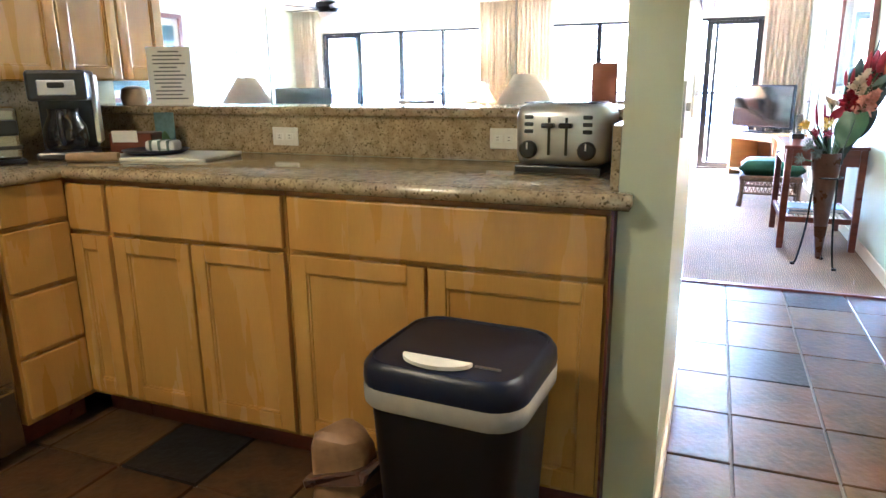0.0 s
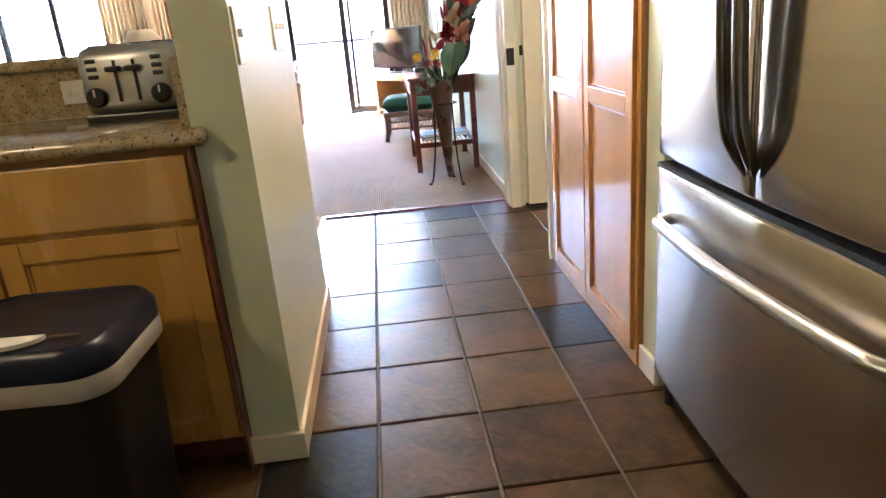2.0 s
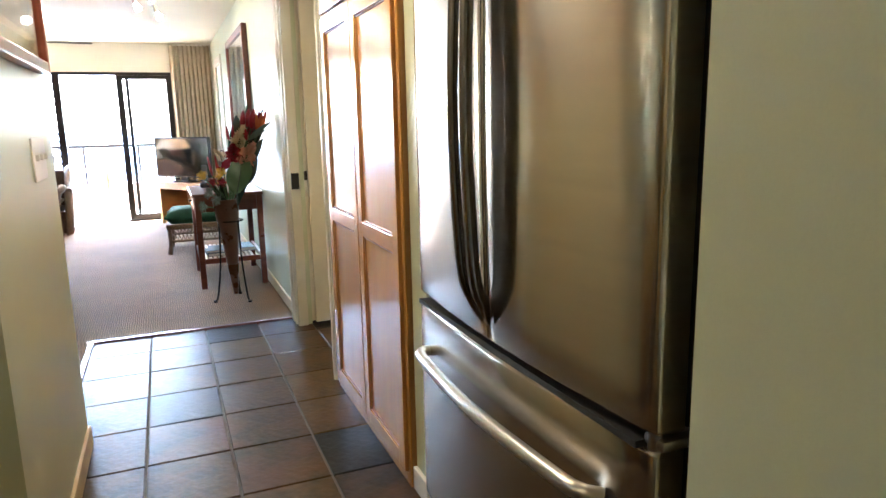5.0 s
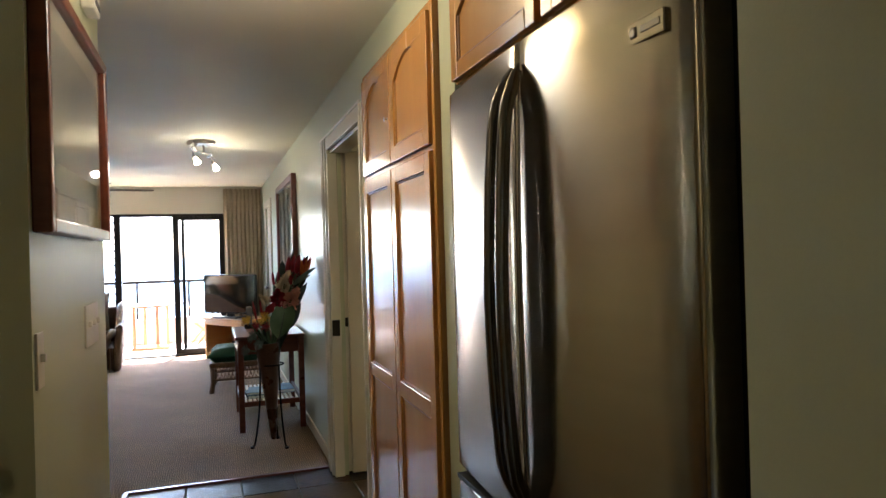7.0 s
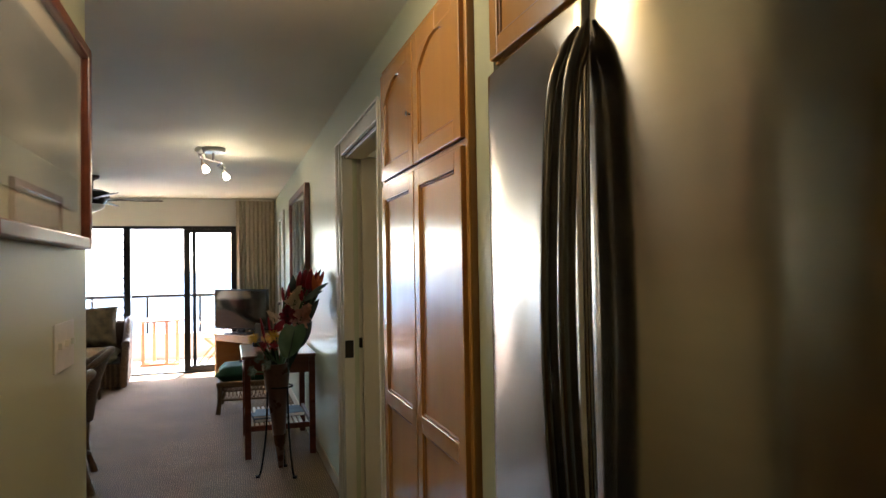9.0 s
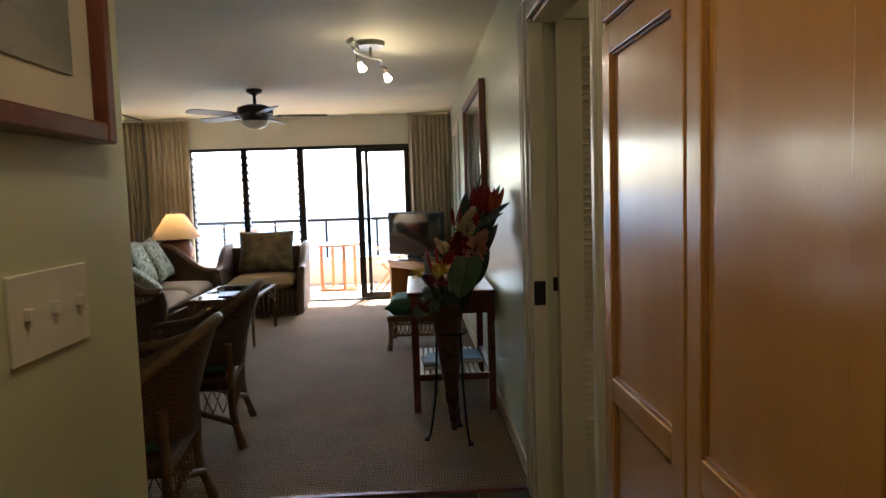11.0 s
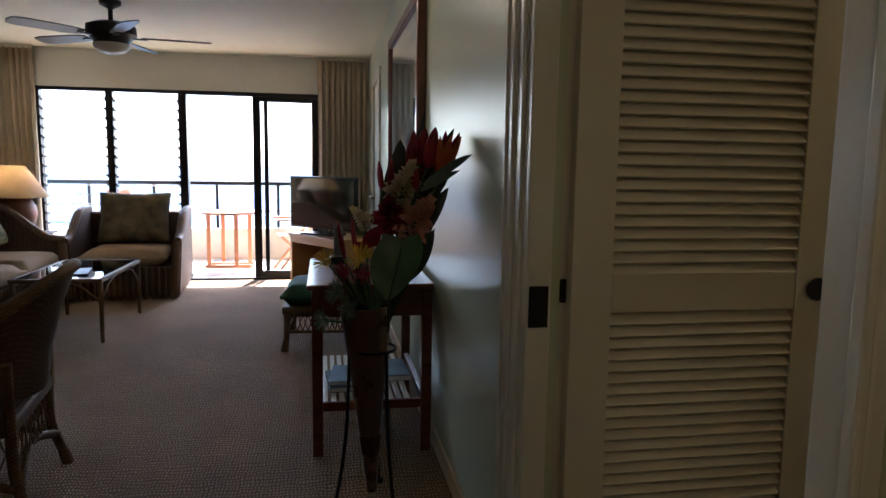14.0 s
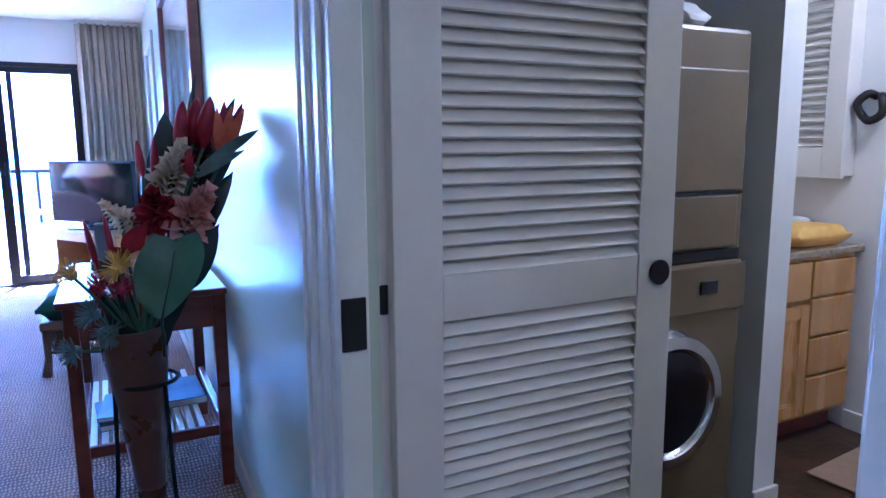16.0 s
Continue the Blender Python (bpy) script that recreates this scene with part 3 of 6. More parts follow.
def sliding_panel(name, x0, x1, y, label, handle, stile):
    w = thing(name, label, "sliding door", kind="structure")
    for d in ((x0, x0 + stile, y, y + 0.035, 0.03, 1.985), (x1 - 0.05, x1, y, y + 0.035, 0.03, 1.985), (x0 + stile, x1 - 0.05, y, y + 0.035, 1.93, 1.985), (x0 + stile, x1 - 0.05, y, y + 0.035, 0.03, 0.10)):
        frame_bar(w, *d)
    g = part("pane", bx(x0 + 0.05, x1 - 0.05, y + 0.014, y + 0.020, 0.09, 1.94), M_GLASS, w)
    g.visible_shadow = False
    if handle:
        part("handle", bx(x0 + 0.045, x0 + 0.075, y - 0.035, y, 0.92, 1.14, bevel=0.006), M_FRAME, w)
        part("latch", bx(x0 + 0.005, x0 + 0.035, y - 0.02, y, 1.02, 1.08, bevel=0.004), M_FRAME, w)
    return w


sliding_panel("door_2", -0.115, 0.555, 10.365, "glass sliding lanai door slid open, dark bronze frame", True, 0.08)
sliding_panel("door_3", -0.005, 0.595, 10.415, "fixed glass lanai panel with dark bronze frame", False, 0.045)
w = thing("window_frame", "dark bronze frame round the lanai doors", "window frame", kind="structure")
frame_bar(w, -0.84, -0.785, 10.345, 10.46, 0, 2.02)
frame_bar(w, 0.585, 0.612, 10.345, 10.46, 0, 2.02)
frame_bar(w, -0.84, 0.61, 10.345, 10.46, 1.98, 2.03)
frame_bar(w, -0.84, 0.61, 10.345, 10.46, -0.01, 0.028)


# ---- curtains ----
def curtain(x0, x1, y, z0, z1, folds):
    c = thing("curtain", "pleated beige linen curtain drawn aside", "curtain", (0, 0, 0))
    bm = bmesh.new()
    n, rows = folds * 10, 12
    grid = []
    for j in range(rows + 1):
        v = j / rows
        row = []
        for i in range(n + 1):
            u = i / n
            amp = 0.022 + 0.020 * (1 - v)
            ph = 2 * math.pi * folds * u + 0.5 * math.sin(7 * u + 2 * v)
            row.append(bm.verts.new((x0 + (x1 - x0) * u, y + amp * math.sin(ph) + 0.008 * math.sin(2.3 * ph), z0 + (z1 - z0) * v)))
        grid.append(row)
    for j in range(rows):
        for i in range(n):
            bm.faces.new((grid[j][i], grid[j][i + 1], grid[j + 1][i + 1], grid[j + 1][i]))
    cloth = part("cloth", bm, M_CURTAIN, c, smooth=80)
    sol = cloth.modifiers.new("thick", "SOLIDIFY")
    sol.thickness = 0.003
    part("rod", bx(x0, x1, y - 0.02, y + 0.02, z1 - 0.01, z1 + 0.02), M_TRIM, c)
    return c


curtain(-2.74, -2.19, 10.24, 0.02, 2.375, 9)
curtain(0.575, 1.095, 10.24, 0.02, 2.375, 9)

# ---- mirrors ----
yy = 10.335
for wid in (1.38, 1.6, 1.6, 1.6, 1.38):
    m = thing("wall_mirror", "tall frameless wall mirror panel reaching the ceiling", "mirror", group="mirror panels on the living room wall")
    part("glass", bx(-2.756, -2.75, yy - wid + 0.009, yy, 0.01, CEIL - 0.012, bevel=0.0015), M_MIRROR, m)
    yy -= wid
structure("trim_mirror", bx(-2.752, -2.740, 2.77, 10.33, CEIL - 0.014, CEIL - 0.001), M_FRAME, "thin dark strip along the mirror top", "trim")

# ---- lanai and sea ----
structure("ground", bx(-40, 40, 14, 26, -13, -12.6), M_LEAF, "green shore below the building", "ground")
bm = bmesh.new()
bmesh.ops.create_grid(bm, x_segments=2, y_segments=2, size=4500, matrix=Matrix.Translation((0, 0, -13.2)))
structure("water", bm, M_SEA, "blue sea reaching the horizon", "sea")
structure("lanai_floor", bx(-3.4, 2.0, 10.46, 12.35, -0.15, -0.015), M_CONCRETE, "pale concrete lanai floor", "floor")
# slab above is unseen; its edge is set by the sun patch indoors
structure("lanai_slab_above", bx(-3.4, 2.0, 10.46, 11.8, 2.50, 2.65), M_CONCRETE, "unseen concrete slab above the lanai, sized to limit the sun", "ceiling")
structure("lanai_side_wall", bx(1.75, 2.0, 10.55, 12.35, -0.015, 2.50), M_CONCRETE, "tan lanai side wall", "wall")
structure("lanai_parapet", bx(-3.4, 1.75, 12.22, 12.35, -0.015, 0.40, bevel=0.01), M_CONCRETE, "tan low lanai parapet", "parapet")
r = thing("lanai_railing", "dark metal railing with a flat top rail", "railing")
part("top_rail", bx(-3.4, 1.75, 12.24, 12.33, 0.98, 1.03, bevel=0.006), M_FRAME, r)
part("lower_rail", bx(-3.4, 1.75, 12.27, 12.30, 0.62, 0.645, bevel=0.004), M_CONCRETE, r)
for i in range(7):
    x = -3.2 + i * 0.8
    part("post", bx(x, x + 0.035, 12.265, 12.30, 0.39, 0.99), M_FRAME, r)

# ---- floor tiles ----
XS = [-2.68, -2.35, -2.02, -1.69, -1.37, -1.045, -0.735, -0.43, -0.115, 0.219, 0.536, 0.862, 1.19, 1.515, 1.84, 2.165, 2.49, 2.815, 3.14, 3.465, 3.62]
YS = [-1.6 + 0.365 * k for k in range(11)]
YS = [y - (YS[10] - 2.055) for y in YS] + [2.055 + 0.365 * k for k in range(1, 7)] + [4.548]
DARK_TILES = ((0.38, 3.32), (0.99, 2.62), (0.12, 1.92), (0.73, 4.30), (-1.48, 1.75))
tile_meshes = {}
rng = random.Random(5)


def slate_tile(x0, x1, y0, y1, stone):
    w, h, g = x1 - x0, y1 - y0, 0.0045
    key = (round(w, 3), round(h, 3), stone.name)
    if key not in tile_meshes:
        bm = bmesh.new()
        top = []
        for inset, z in ((g, -0.012), (g, -0.003), (g + 0.0025, 0.0)):
            top.append([bm.verts.new((sx * (w / 2 - inset), sy * (h / 2 - inset), z)) for sx, sy in ((-1, -1), (1, -1), (1, 1), (-1, 1))])
        for a, b in zip(top, top[1:]):
            for k in range(4):
                bm.faces.new((a[k], a[(k + 1) % 4], b[(k + 1) % 4], b[k]))
        bm.faces.new(top[-1])
        me = bpy.data.meshes.new("tile")
        bm.to_mesh(me)
        bm.free()
        me.materials.append(stone)
        tile_meshes[key] = me
    o = new("tile", tile_meshes[key])
    o.parent = FLOOR
    o.location = ((x0 + x1) / 2, (y0 + y1) / 2, rng.uniform(-0.0012, 0.0))
    o.rotation_euler = (rng.uniform(-0.003, 0.003), rng.uniform(-0.003, 0.003), 0)


def lay_tiles():
    for i in range(len(XS) - 1):
        for j in range(len(YS) - 1):
            x0, x1, y0, y1 = XS[i], XS[i + 1], YS[j], YS[j + 1]
            cx, cy = (x0 + x1) / 2, (y0 + y1) / 2
            if y1 - y0 < 0.05 or cy < -1.6 or (cx > 1.9 and cy < 3.4) or (cy > 2.44 and cx < -0.2):
                continue
            dark = any(x0 < x < x1 and y0 < y < y1 for x, y in DARK_TILES)
            near = 0.0 < cx < 1.1 and 1.7 < cy < 4.5
            draw = rng.random()
            slate_tile(x0, x1, y0, y1, M_SLATE_DARK if dark or (not near and draw < 0.12) else M_SLATE_GOLD if draw > 0.62 else M_SLATE)
# ---- cabinets ----
def shaker_door(parent, name, x0, x1, z0, z1, m, rail=0.055, arch=False, panel_split=None, wood=None):
    """A framed door in the plane y = 0 of m, facing -y, with a sunk panel."""
    th = 0.02
    wood = wood or M_MAPLE
    bars = [(z0, z0 + rail), (z1 - rail, z1)]
    if panel_split:
        bars.append((panel_split - rail / 2, panel_split + rail / 2))
    bm = bx(x0 + 0.004, x1 - 0.004, -0.004, 0, z0 + 0.004, z1 - 0.004)
    bmesh.ops.transform(bm, matrix=m, verts=bm.verts[:])
    d = part(name, bm, wood, parent)
    sticks = [("stile", x0, x0 + rail, z0, z1), ("stile", x1 - rail, x1, z0, z1)] + [("rail", x0 + rail, x1 - rail, a, b) for a, b in bars]
    for kind_, xa, xb, za, zb in sticks:
        bm = bx(xa, xb, -th, 0.001, za, zb, bevel=0.003)
        bmesh.ops.transform(bm, matrix=m, verts=bm.verts[:])
        part(kind_, bm, wood, d)
    crown = bmesh.new()
    if arch:
        w = x1 - x0 - 2 * rail
        zt = z1 - rail
        cols = 14
        vs = []
        for k in range(cols + 1):
            u = 2 * k / cols - 1
            vs.append((x0 + rail + w * k / cols, zt - 0.075 * u * u))
        for (xa, za), (xb, zb) in zip(vs, vs[1:]):
            q = [crown.verts.new((xa, -th + 0.001, za)), crown.verts.new((xb, -th + 0.001, zb)), crown.verts.new((xb, -th + 0.001, zt + 0.004)), crown.verts.new((xa, -th + 0.001, zt + 0.004))]
            q2 = [crown.verts.new((v.co.x, 0.0, v.co.z)) for v in q]
            for f in ((0, 1, 2, 3),):
                crown.faces.new([q[i] for i in f])
            crown.faces.new((q[1], q[0], q2[0], q2[1]))
    if arch:
        bmesh.ops.remove_doubles(crown, verts=crown.verts[:], dist=0.0003)
        bmesh.ops.transform(crown, matrix=m, verts=crown.verts[:])
        part("arch", crown, wood, d)
    else:
        crown.free()
    lips = [(z0 + rail, (panel_split or z1) - rail / (2 if panel_split else 1))] + ([(panel_split + rail / 2, z1 - rail)] if panel_split else [])
    for a, b in lips:
        bm = bx(x0 + rail - 0.004, x1 - rail + 0.004, -0.009, -0.0045, a - 0.004, b + 0.004)
        bmesh.ops.transform(bm, matrix=m, verts=bm.verts[:])
        part("panel", bm, wood, d)
        bm = bmesh.new()
        for q in ((x0 + rail, x1 - rail, a, a + 0.007), (x0 + rail, x1 - rail, b - 0.007, b), (x0 + rail, x0 + rail + 0.007, a, b), (x1 - rail - 0.007, x1 - rail, a, b)):
            if arch and q[2] > z1 - rail - 0.03:
                continue
            box(bm, q[0], q[1], -0.014, -0.006, q[2], q[3], bevel=0.002)
        bmesh.ops.transform(bm, matrix=m, verts=bm.verts[:])
        part("moulding", bm, M_MAPLE_DARK if wood is M_HONEY else wood, d)
    return d


def slab_front(parent, name, x0, x1, z0, z1, m):
    bm = bx(x0, x1, -0.02, 0, z0, z1, bevel=0.006)
    bmesh.ops.transform(bm, matrix=m, verts=bm.verts[:])
    return part(name, bm, M_MAPLE, parent)


TOP = 0.968
FY = 1.925
m0 = pose(0, FY, 0)
for x0, x1, doors in ((-1.115, -0.145, ((-1.105, -0.655), (-0.645, -0.155))), (-1.84, -1.12, ((-1.83, -1.50), (-1.49, -1.127))), (-2.05, -1.845, ((-2.03, -1.853),))):
    c = thing("base_cabinet", "maple kitchen base cabinet with recessed panel doors", "cabinet", group="base cabinets under the granite worktop")
    part("body", bx(x0, x1, FY, 2.50, 0.10, TOP - 0.04), M_MAPLE, c)
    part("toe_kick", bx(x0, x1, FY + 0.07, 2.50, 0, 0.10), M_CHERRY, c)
    part("top_rail", bx(x0, x1, FY - 0.003, FY, TOP - 0.06, TOP - 0.04), M_MAPLE_DARK, c)
    for a, b in doors:
        shaker_door(c, "door", a, b, 0.12, 0.728, m0)
    slab_front(c, "drawer_front", doors[0][0], doors[-1][1], 0.742, 0.908, m0)
part("edge", bx(-0.145, -0.138, FY - 0.022, 2.50, 0.0, TOP - 0.04), M_CHERRY, c)
# side run with drawers, facing the room
ml = Matrix.Translation((-2.04, 0, 0)) @ pose(0, 0, 0, 0, 0, 90)
c = thing("drawer_cabinet", "maple cabinet with four drawers beside the stove", "cabinet")
part("body", bx(-2.66, -2.04, 1.645, 1.925, 0.10, TOP - 0.04), M_MAPLE, c)
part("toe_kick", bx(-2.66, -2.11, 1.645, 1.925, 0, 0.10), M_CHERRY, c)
for a, b in ((0.79, 0.925), (0.57, 0.775), (0.35, 0.555), (0.12, 0.335)):
    slab_front(c, "drawer_front", 1.655, 1.90, a, b, ml)

# worktop with rounded nose, splash and bar ledge
wt = thing("worktop", "speckled brown granite worktop with a rounded edge", "worktop")
bm = bmesh.new()
box(bm, -2.66, -0.14, 1.90, 2.48, TOP - 0.04, TOP, bevel=0.012)
box(bm, -0.16, -0.095, 1.88, 1.945, TOP - 0.04, TOP, bevel=0.012)
tube(bm, [(-2.6, 1.90, TOP - 0.022), (-0.102, 1.90, TOP - 0.022)], 0.021, 12)
part("slab", bm, M_GRANITE, wt, smooth=50)
bm = bmesh.new()
box(bm, -2.66, -2.015, 1.65, 1.93, TOP - 0.039, TOP - 0.001, bevel=0.010)
tube(bm, [(-2.015, 1.655, TOP - 0.022), (-2.015, 1.91, TOP - 0.022)], 0.020, 12)
part("side_slab", bm, M_GRANITE, wt, smooth=50)
part("backsplash", bx(-2.66, -0.138, 2.48, 2.50, TOP, 1.115), M_GRANITE, wt)
part("side_splash", bx(-0.158, -0.137, 1.95, 2.50, TOP, 1.13), M_GRANITE, wt)
part("wall_splash", bx(-2.658, -2.645, 1.65, 2.48, TOP, 1.255), M_GRANITE, wt)
lg = thing("bar_ledge", "granite ledge on the low bar wall", "ledge")
part("slab", bx(-2.66, -0.137, 2.46, 2.76, 1.115, 1.15, bevel=0.010), M_GRANITE, lg)

# wall cabinets
mu = Matrix.Translation((-2.29, 0, 0)) @ pose(0, 0, 0, 0, 0, 90)
for y0, y1, doors in ((1.55, 2.72, ((1.56, 1.86), (1.87, 2.17), (2.18, 2.455), (2.465, 2.71))),):
    c = thing("wall_cabinet", "maple wall cabinet with recessed panel doors", "cabinet")
    part("body", bx(-2.66, -2.29, y0, y1, 1.255, 2.05), M_MAPLE, c)
    for a, b in doors:
        shaker_door(c, "door", a, b, 1.26, 2.045, mu, rail=0.05)

# stove beside the drawers
st = thing("stove", "stainless steel stove between the cabinets", "stove")
part("body", bx(-2.65, -2.06, 0.875, 1.64, 0.02, 0.955, bevel=0.004), M_STEEL, st)
part("cooktop", bx(-2.65, -2.03, 0.877, 1.638, 0.955, 0.985, bevel=0.006), M_BLACK, st)
part("oven_door", bx(-2.06, -2.02, 0.905, 1.615, 0.28, 0.84, bevel=0.008), M_STEEL, st)
part("warming_drawer", bx(-2.06, -2.025, 0.905, 1.615, 0.06, 0.255, bevel=0.008), M_STEEL, st)
bm = bmesh.new()
tube(bm, [(-1.98, 0.965, 0.79), (-1.98, 1.555, 0.79)], 0.012)
rod(bm, (-2.03, 1.0, 0.79), (-1.98, 1.0, 0.79), 0.008)
rod(bm, (-2.03, 1.52, 0.79), (-1.98, 1.52, 0.79), 0.008)
part("oven_handle", bm, M_STEEL_DARK, st, smooth=40)
c = thing("base_cabinet", "maple base cabinet beyond the stove", "cabinet")
part("body", bx(-2.66, -2.04, -1.58, 0.87, 0.10, 0.985), M_MAPLE, c)

# ---- pantry ----
MR = Matrix.Translation((1.105, 0, 0)) @ pose(0, 0, 0, 0, 0, -90)
c = thing("pantry_cabinet", "tall honey maple pantry cabinet with arched upper doors", "cabinet")
part("body", bx(1.105, 1.75, 2.215, 3.27, 0.0, 2.23), M_MAPLE_DARK, c)
fr = bmesh.new()
for q in ((2.215, 2.24, 0.0, 2.23), (3.245, 3.27, 0.0, 2.23), (2.24, 3.245, 0.0, 0.045), (2.24, 3.245, 2.195, 2.23), (2.24, 3.245, 1.737, 1.755)):
    box(fr, 1.098, 1.106, q[0], q[1], q[2], q[3], bevel=0.003)
part("face_frame", fr, M_HONEY, c)
for a, b in ((-3.243, -2.748), (-2.738, -2.243)):
    shaker_door(c, "door", a, b, 0.05, 1.735, MR, wood=M_HONEY, rail=0.06, panel_split=0.87)
    shaker_door(c, "upper_door", a, b, 1.758, 2.20, MR, wood=M_HONEY, rail=0.06, arch=True)
bm = bmesh.new()
lathe(bm, [(0.0, 0.0), (0.005, 0.001), (0.004, 0.008), (0.010, 0.014), (0.0, 0.018)], 12, Matrix.Translation((1.085, 2.768, 1.94)) @ pose(0, 0, 0, 0, -90))
part("knob", bm, M_CHROME, c, smooth=40)
c = thing("fridge_wall_cabinet", "honey maple cabinet above the refrigerator", "cabinet")
part("body", bx(1.125, 1.75, 0.875, 2.07, 1.91, 2.23), M_HONEY, c)
for a, b in ((-2.06, -1.505), (-1.475, -0.885)):
    shaker_door(c, "door", a, b, 1.915, 2.225, Matrix.Translation((0.018, 0, 0)) @ MR, wood=M_HONEY, rail=0.05, arch=True)


# ---- refrigerator ----
def bowed_front(y0, y1, z0, z1, x_edge, bow, ya, yb, back, seg=18, tall=12, r=0.014):
    """A pillowed door between y0 and y1 with rounded sides; the bow spans ya to yb and flattens to top and bottom."""
    bm = bmesh.new()
    def face_x(y, v):
        u = 2 * (y - ya) / (yb - ya) - 1
        return x_edge - bow * (1 - u * u) * (0.72 + 0.28 * (1 - (2 * v - 1) ** 2))
    ys = [y0 + r + (y1 - y0 - 2 * r) * k / seg for k in range(seg + 1)]
    levels = [(0.0, 0.006), (0.004, 0.0015), (0.008, 0.0)] + [((z1 - z0) * k / tall, 0.0) for k in range(1, tall)] + [(z1 - z0 - 0.008, 0.0), (z1 - z0 - 0.004, 0.0015), (z1 - z0, 0.006)]
    rows = []
    for dz, inset in levels:
        v = dz / (z1 - z0)
        line = []
        for a in (90, 60, 30):
            line.append((face_x(y0 + r, v) + r * (1 - math.cos(radians(a))), y0 + r - r * math.sin(radians(a))))
        line += [(face_x(y, v), y) for y in ys]
        for a in (30, 60, 90):
            line.append((face_x(y1 - r, v) + r * (1 - math.cos(radians(a))), y1 - r + r * math.sin(radians(a))))
        line += [(back, y1), (back, y0)]
        rows.append([bm.verts.new((x + (inset if x < back else 0), y, z0 + dz)) for x, y in line])
    for a, b in zip(rows, rows[1:]):
        n = len(a)
        for k in range(n):
            bm.faces.new((a[k], a[(k + 1) % n], b[(k + 1) % n], b[k]))
    bm.faces.new(rows[0][::-1])
    bm.faces.new(rows[-1])
    return bm


fg = thing("refrigerator", "stainless steel french door refrigerator with bottom freezer", "refrigerator")
F0, F1, FX, BOW = 0.955, 2.045, 1.088, 0.036
# shade of the gap by the wall is put into the black body
part("body", bx(FX + 0.080, 1.78, F0 + 0.012, F1 - 0.01, 0.03, 1.86, bevel=0.006), M_RUBBER, fg, "body coloured black for the shaded gap beside it")
part("gasket", bx(FX + 0.062, FX + 0.080, F0 + 0.02, F1 - 0.02, 0.06, 1.85), M_RUBBER, fg)
SEAM = 1.512
part("fridge_door", bowed_front(SEAM + 0.003, F1, 0.765, 1.872, FX, BOW, F0, F1, FX + 0.062), M_STEEL, fg, smooth=40)
right = part("fridge_door", bowed_front(F0, SEAM - 0.003, 0.765, 1.872, FX, BOW, F0, F1, FX + 0.062), M_STEEL, fg, smooth=40)
drawer = part("freezer_drawer", bowed_front(F0, F1, 0.085, 0.735, FX, BOW, F0, F1, FX + 0.062), M_STEEL, fg, smooth=40)
part("toe_grille", bx(FX + 0.04, FX + 0.07, F0 + 0.02, F1 - 0.02, 0.0, 0.075), M_BLACK, fg)
part("drawer_top", bx(FX - 0.015, FX + 0.055, F0 + 0.03, F1 - 0.03, 0.735, 0.748), M_RUBBER, drawer)
for y in (F0 + 0.05, F1 - 0.09):
    bm = bmesh.new()
    rod(bm, (FX + 0.02, y + 0.02, 0.0), (FX + 0.02, y + 0.02, 0.088), 0.012, 0.016, 12)
    part("levelling_foot", bm, M_BLACK, fg)


def face_at(y, v=0.5):
    u = 2 * (y - F0) / (F1 - F0) - 1
    return FX - BOW * (1 - u * u) * (0.72 + 0.28 * (1 - (2 * v - 1) ** 2))


for s in (1, -1):
    y = SEAM + s * 0.030
    x = face_at(y)
    bm = bmesh.new()
    ctrl = ((0.000, 0.6, 1.815), (0.020, 0.9, 1.765), (0.046, 1.05, 1.66), (0.062, 1.1, 1.30), (0.046, 1.05, 0.955), (0.020, 0.9, 0.865), (0.002, 0.6, 0.812))
    pts = curve_points([(x + 0.004 - d, SEAM + s * 0.030 * w, z) for d, w, z in ctrl], 8)
    k = len(pts) - 1
    tube(bm, pts, [0.004 + 0.0145 * min(1, 6 * i / k, 6 * (k - i) / k) for i in range(k + 1)], 14, 0.8)
    part("door_handle", bm, M_STEEL_DARK, fg, "long curved dark steel handle", smooth=60)
bm = bmesh.new()
pts = curve_points([(face_at(y) - d, y, z) for y, d, z in ((1.955, 0.002, 0.600), (1.93, 0.030, 0.604), (1.85, 0.042, 0.608), (1.51, 0.050, 0.613), (1.16, 0.042, 0.610), (1.09, 0.030, 0.607), (1.065, 0.002, 0.604))], 8)
tube(bm, pts, 0.0165, 12)
part("freezer_handle", bm, M_SATIN, fg, "curved bright steel bar handle", smooth=60)
for z in (0.751, 1.880):
    bm = bmesh.new()
    box(bm, FX + 0.005, FX + 0.10, F0 - 0.016, F0 + 0.035, z - 0.010, z + 0.010, bevel=0.006)
    rod(bm, (FX + 0.012, F0 + 0.012, z - 0.014), (FX + 0.012, F0 + 0.012, z + 0.016), 0.013, 0.013, 14)
    part("hinge", bm, M_NICKEL, fg, "small steel hinge", smooth=40)
bx_ = face_at(1.065, 0.92)
bd = part("badge", bx(bx_ - 0.004, bx_ + 0.008, 1.015, 1.115, 1.738, 1.776, bevel=0.002), M_STEEL, right, "small plain steel badge")
part("emblem", bx(bx_ - 0.0062, bx_, 1.085, 1.105, 1.748, 1.768, bevel=0.004), M_STEEL_DARK, bd)
part("mark", bx(bx_ - 0.0056, bx_, 1.025, 1.075, 1.752, 1.764, bevel=0.001), M_STEEL_DARK, bd)
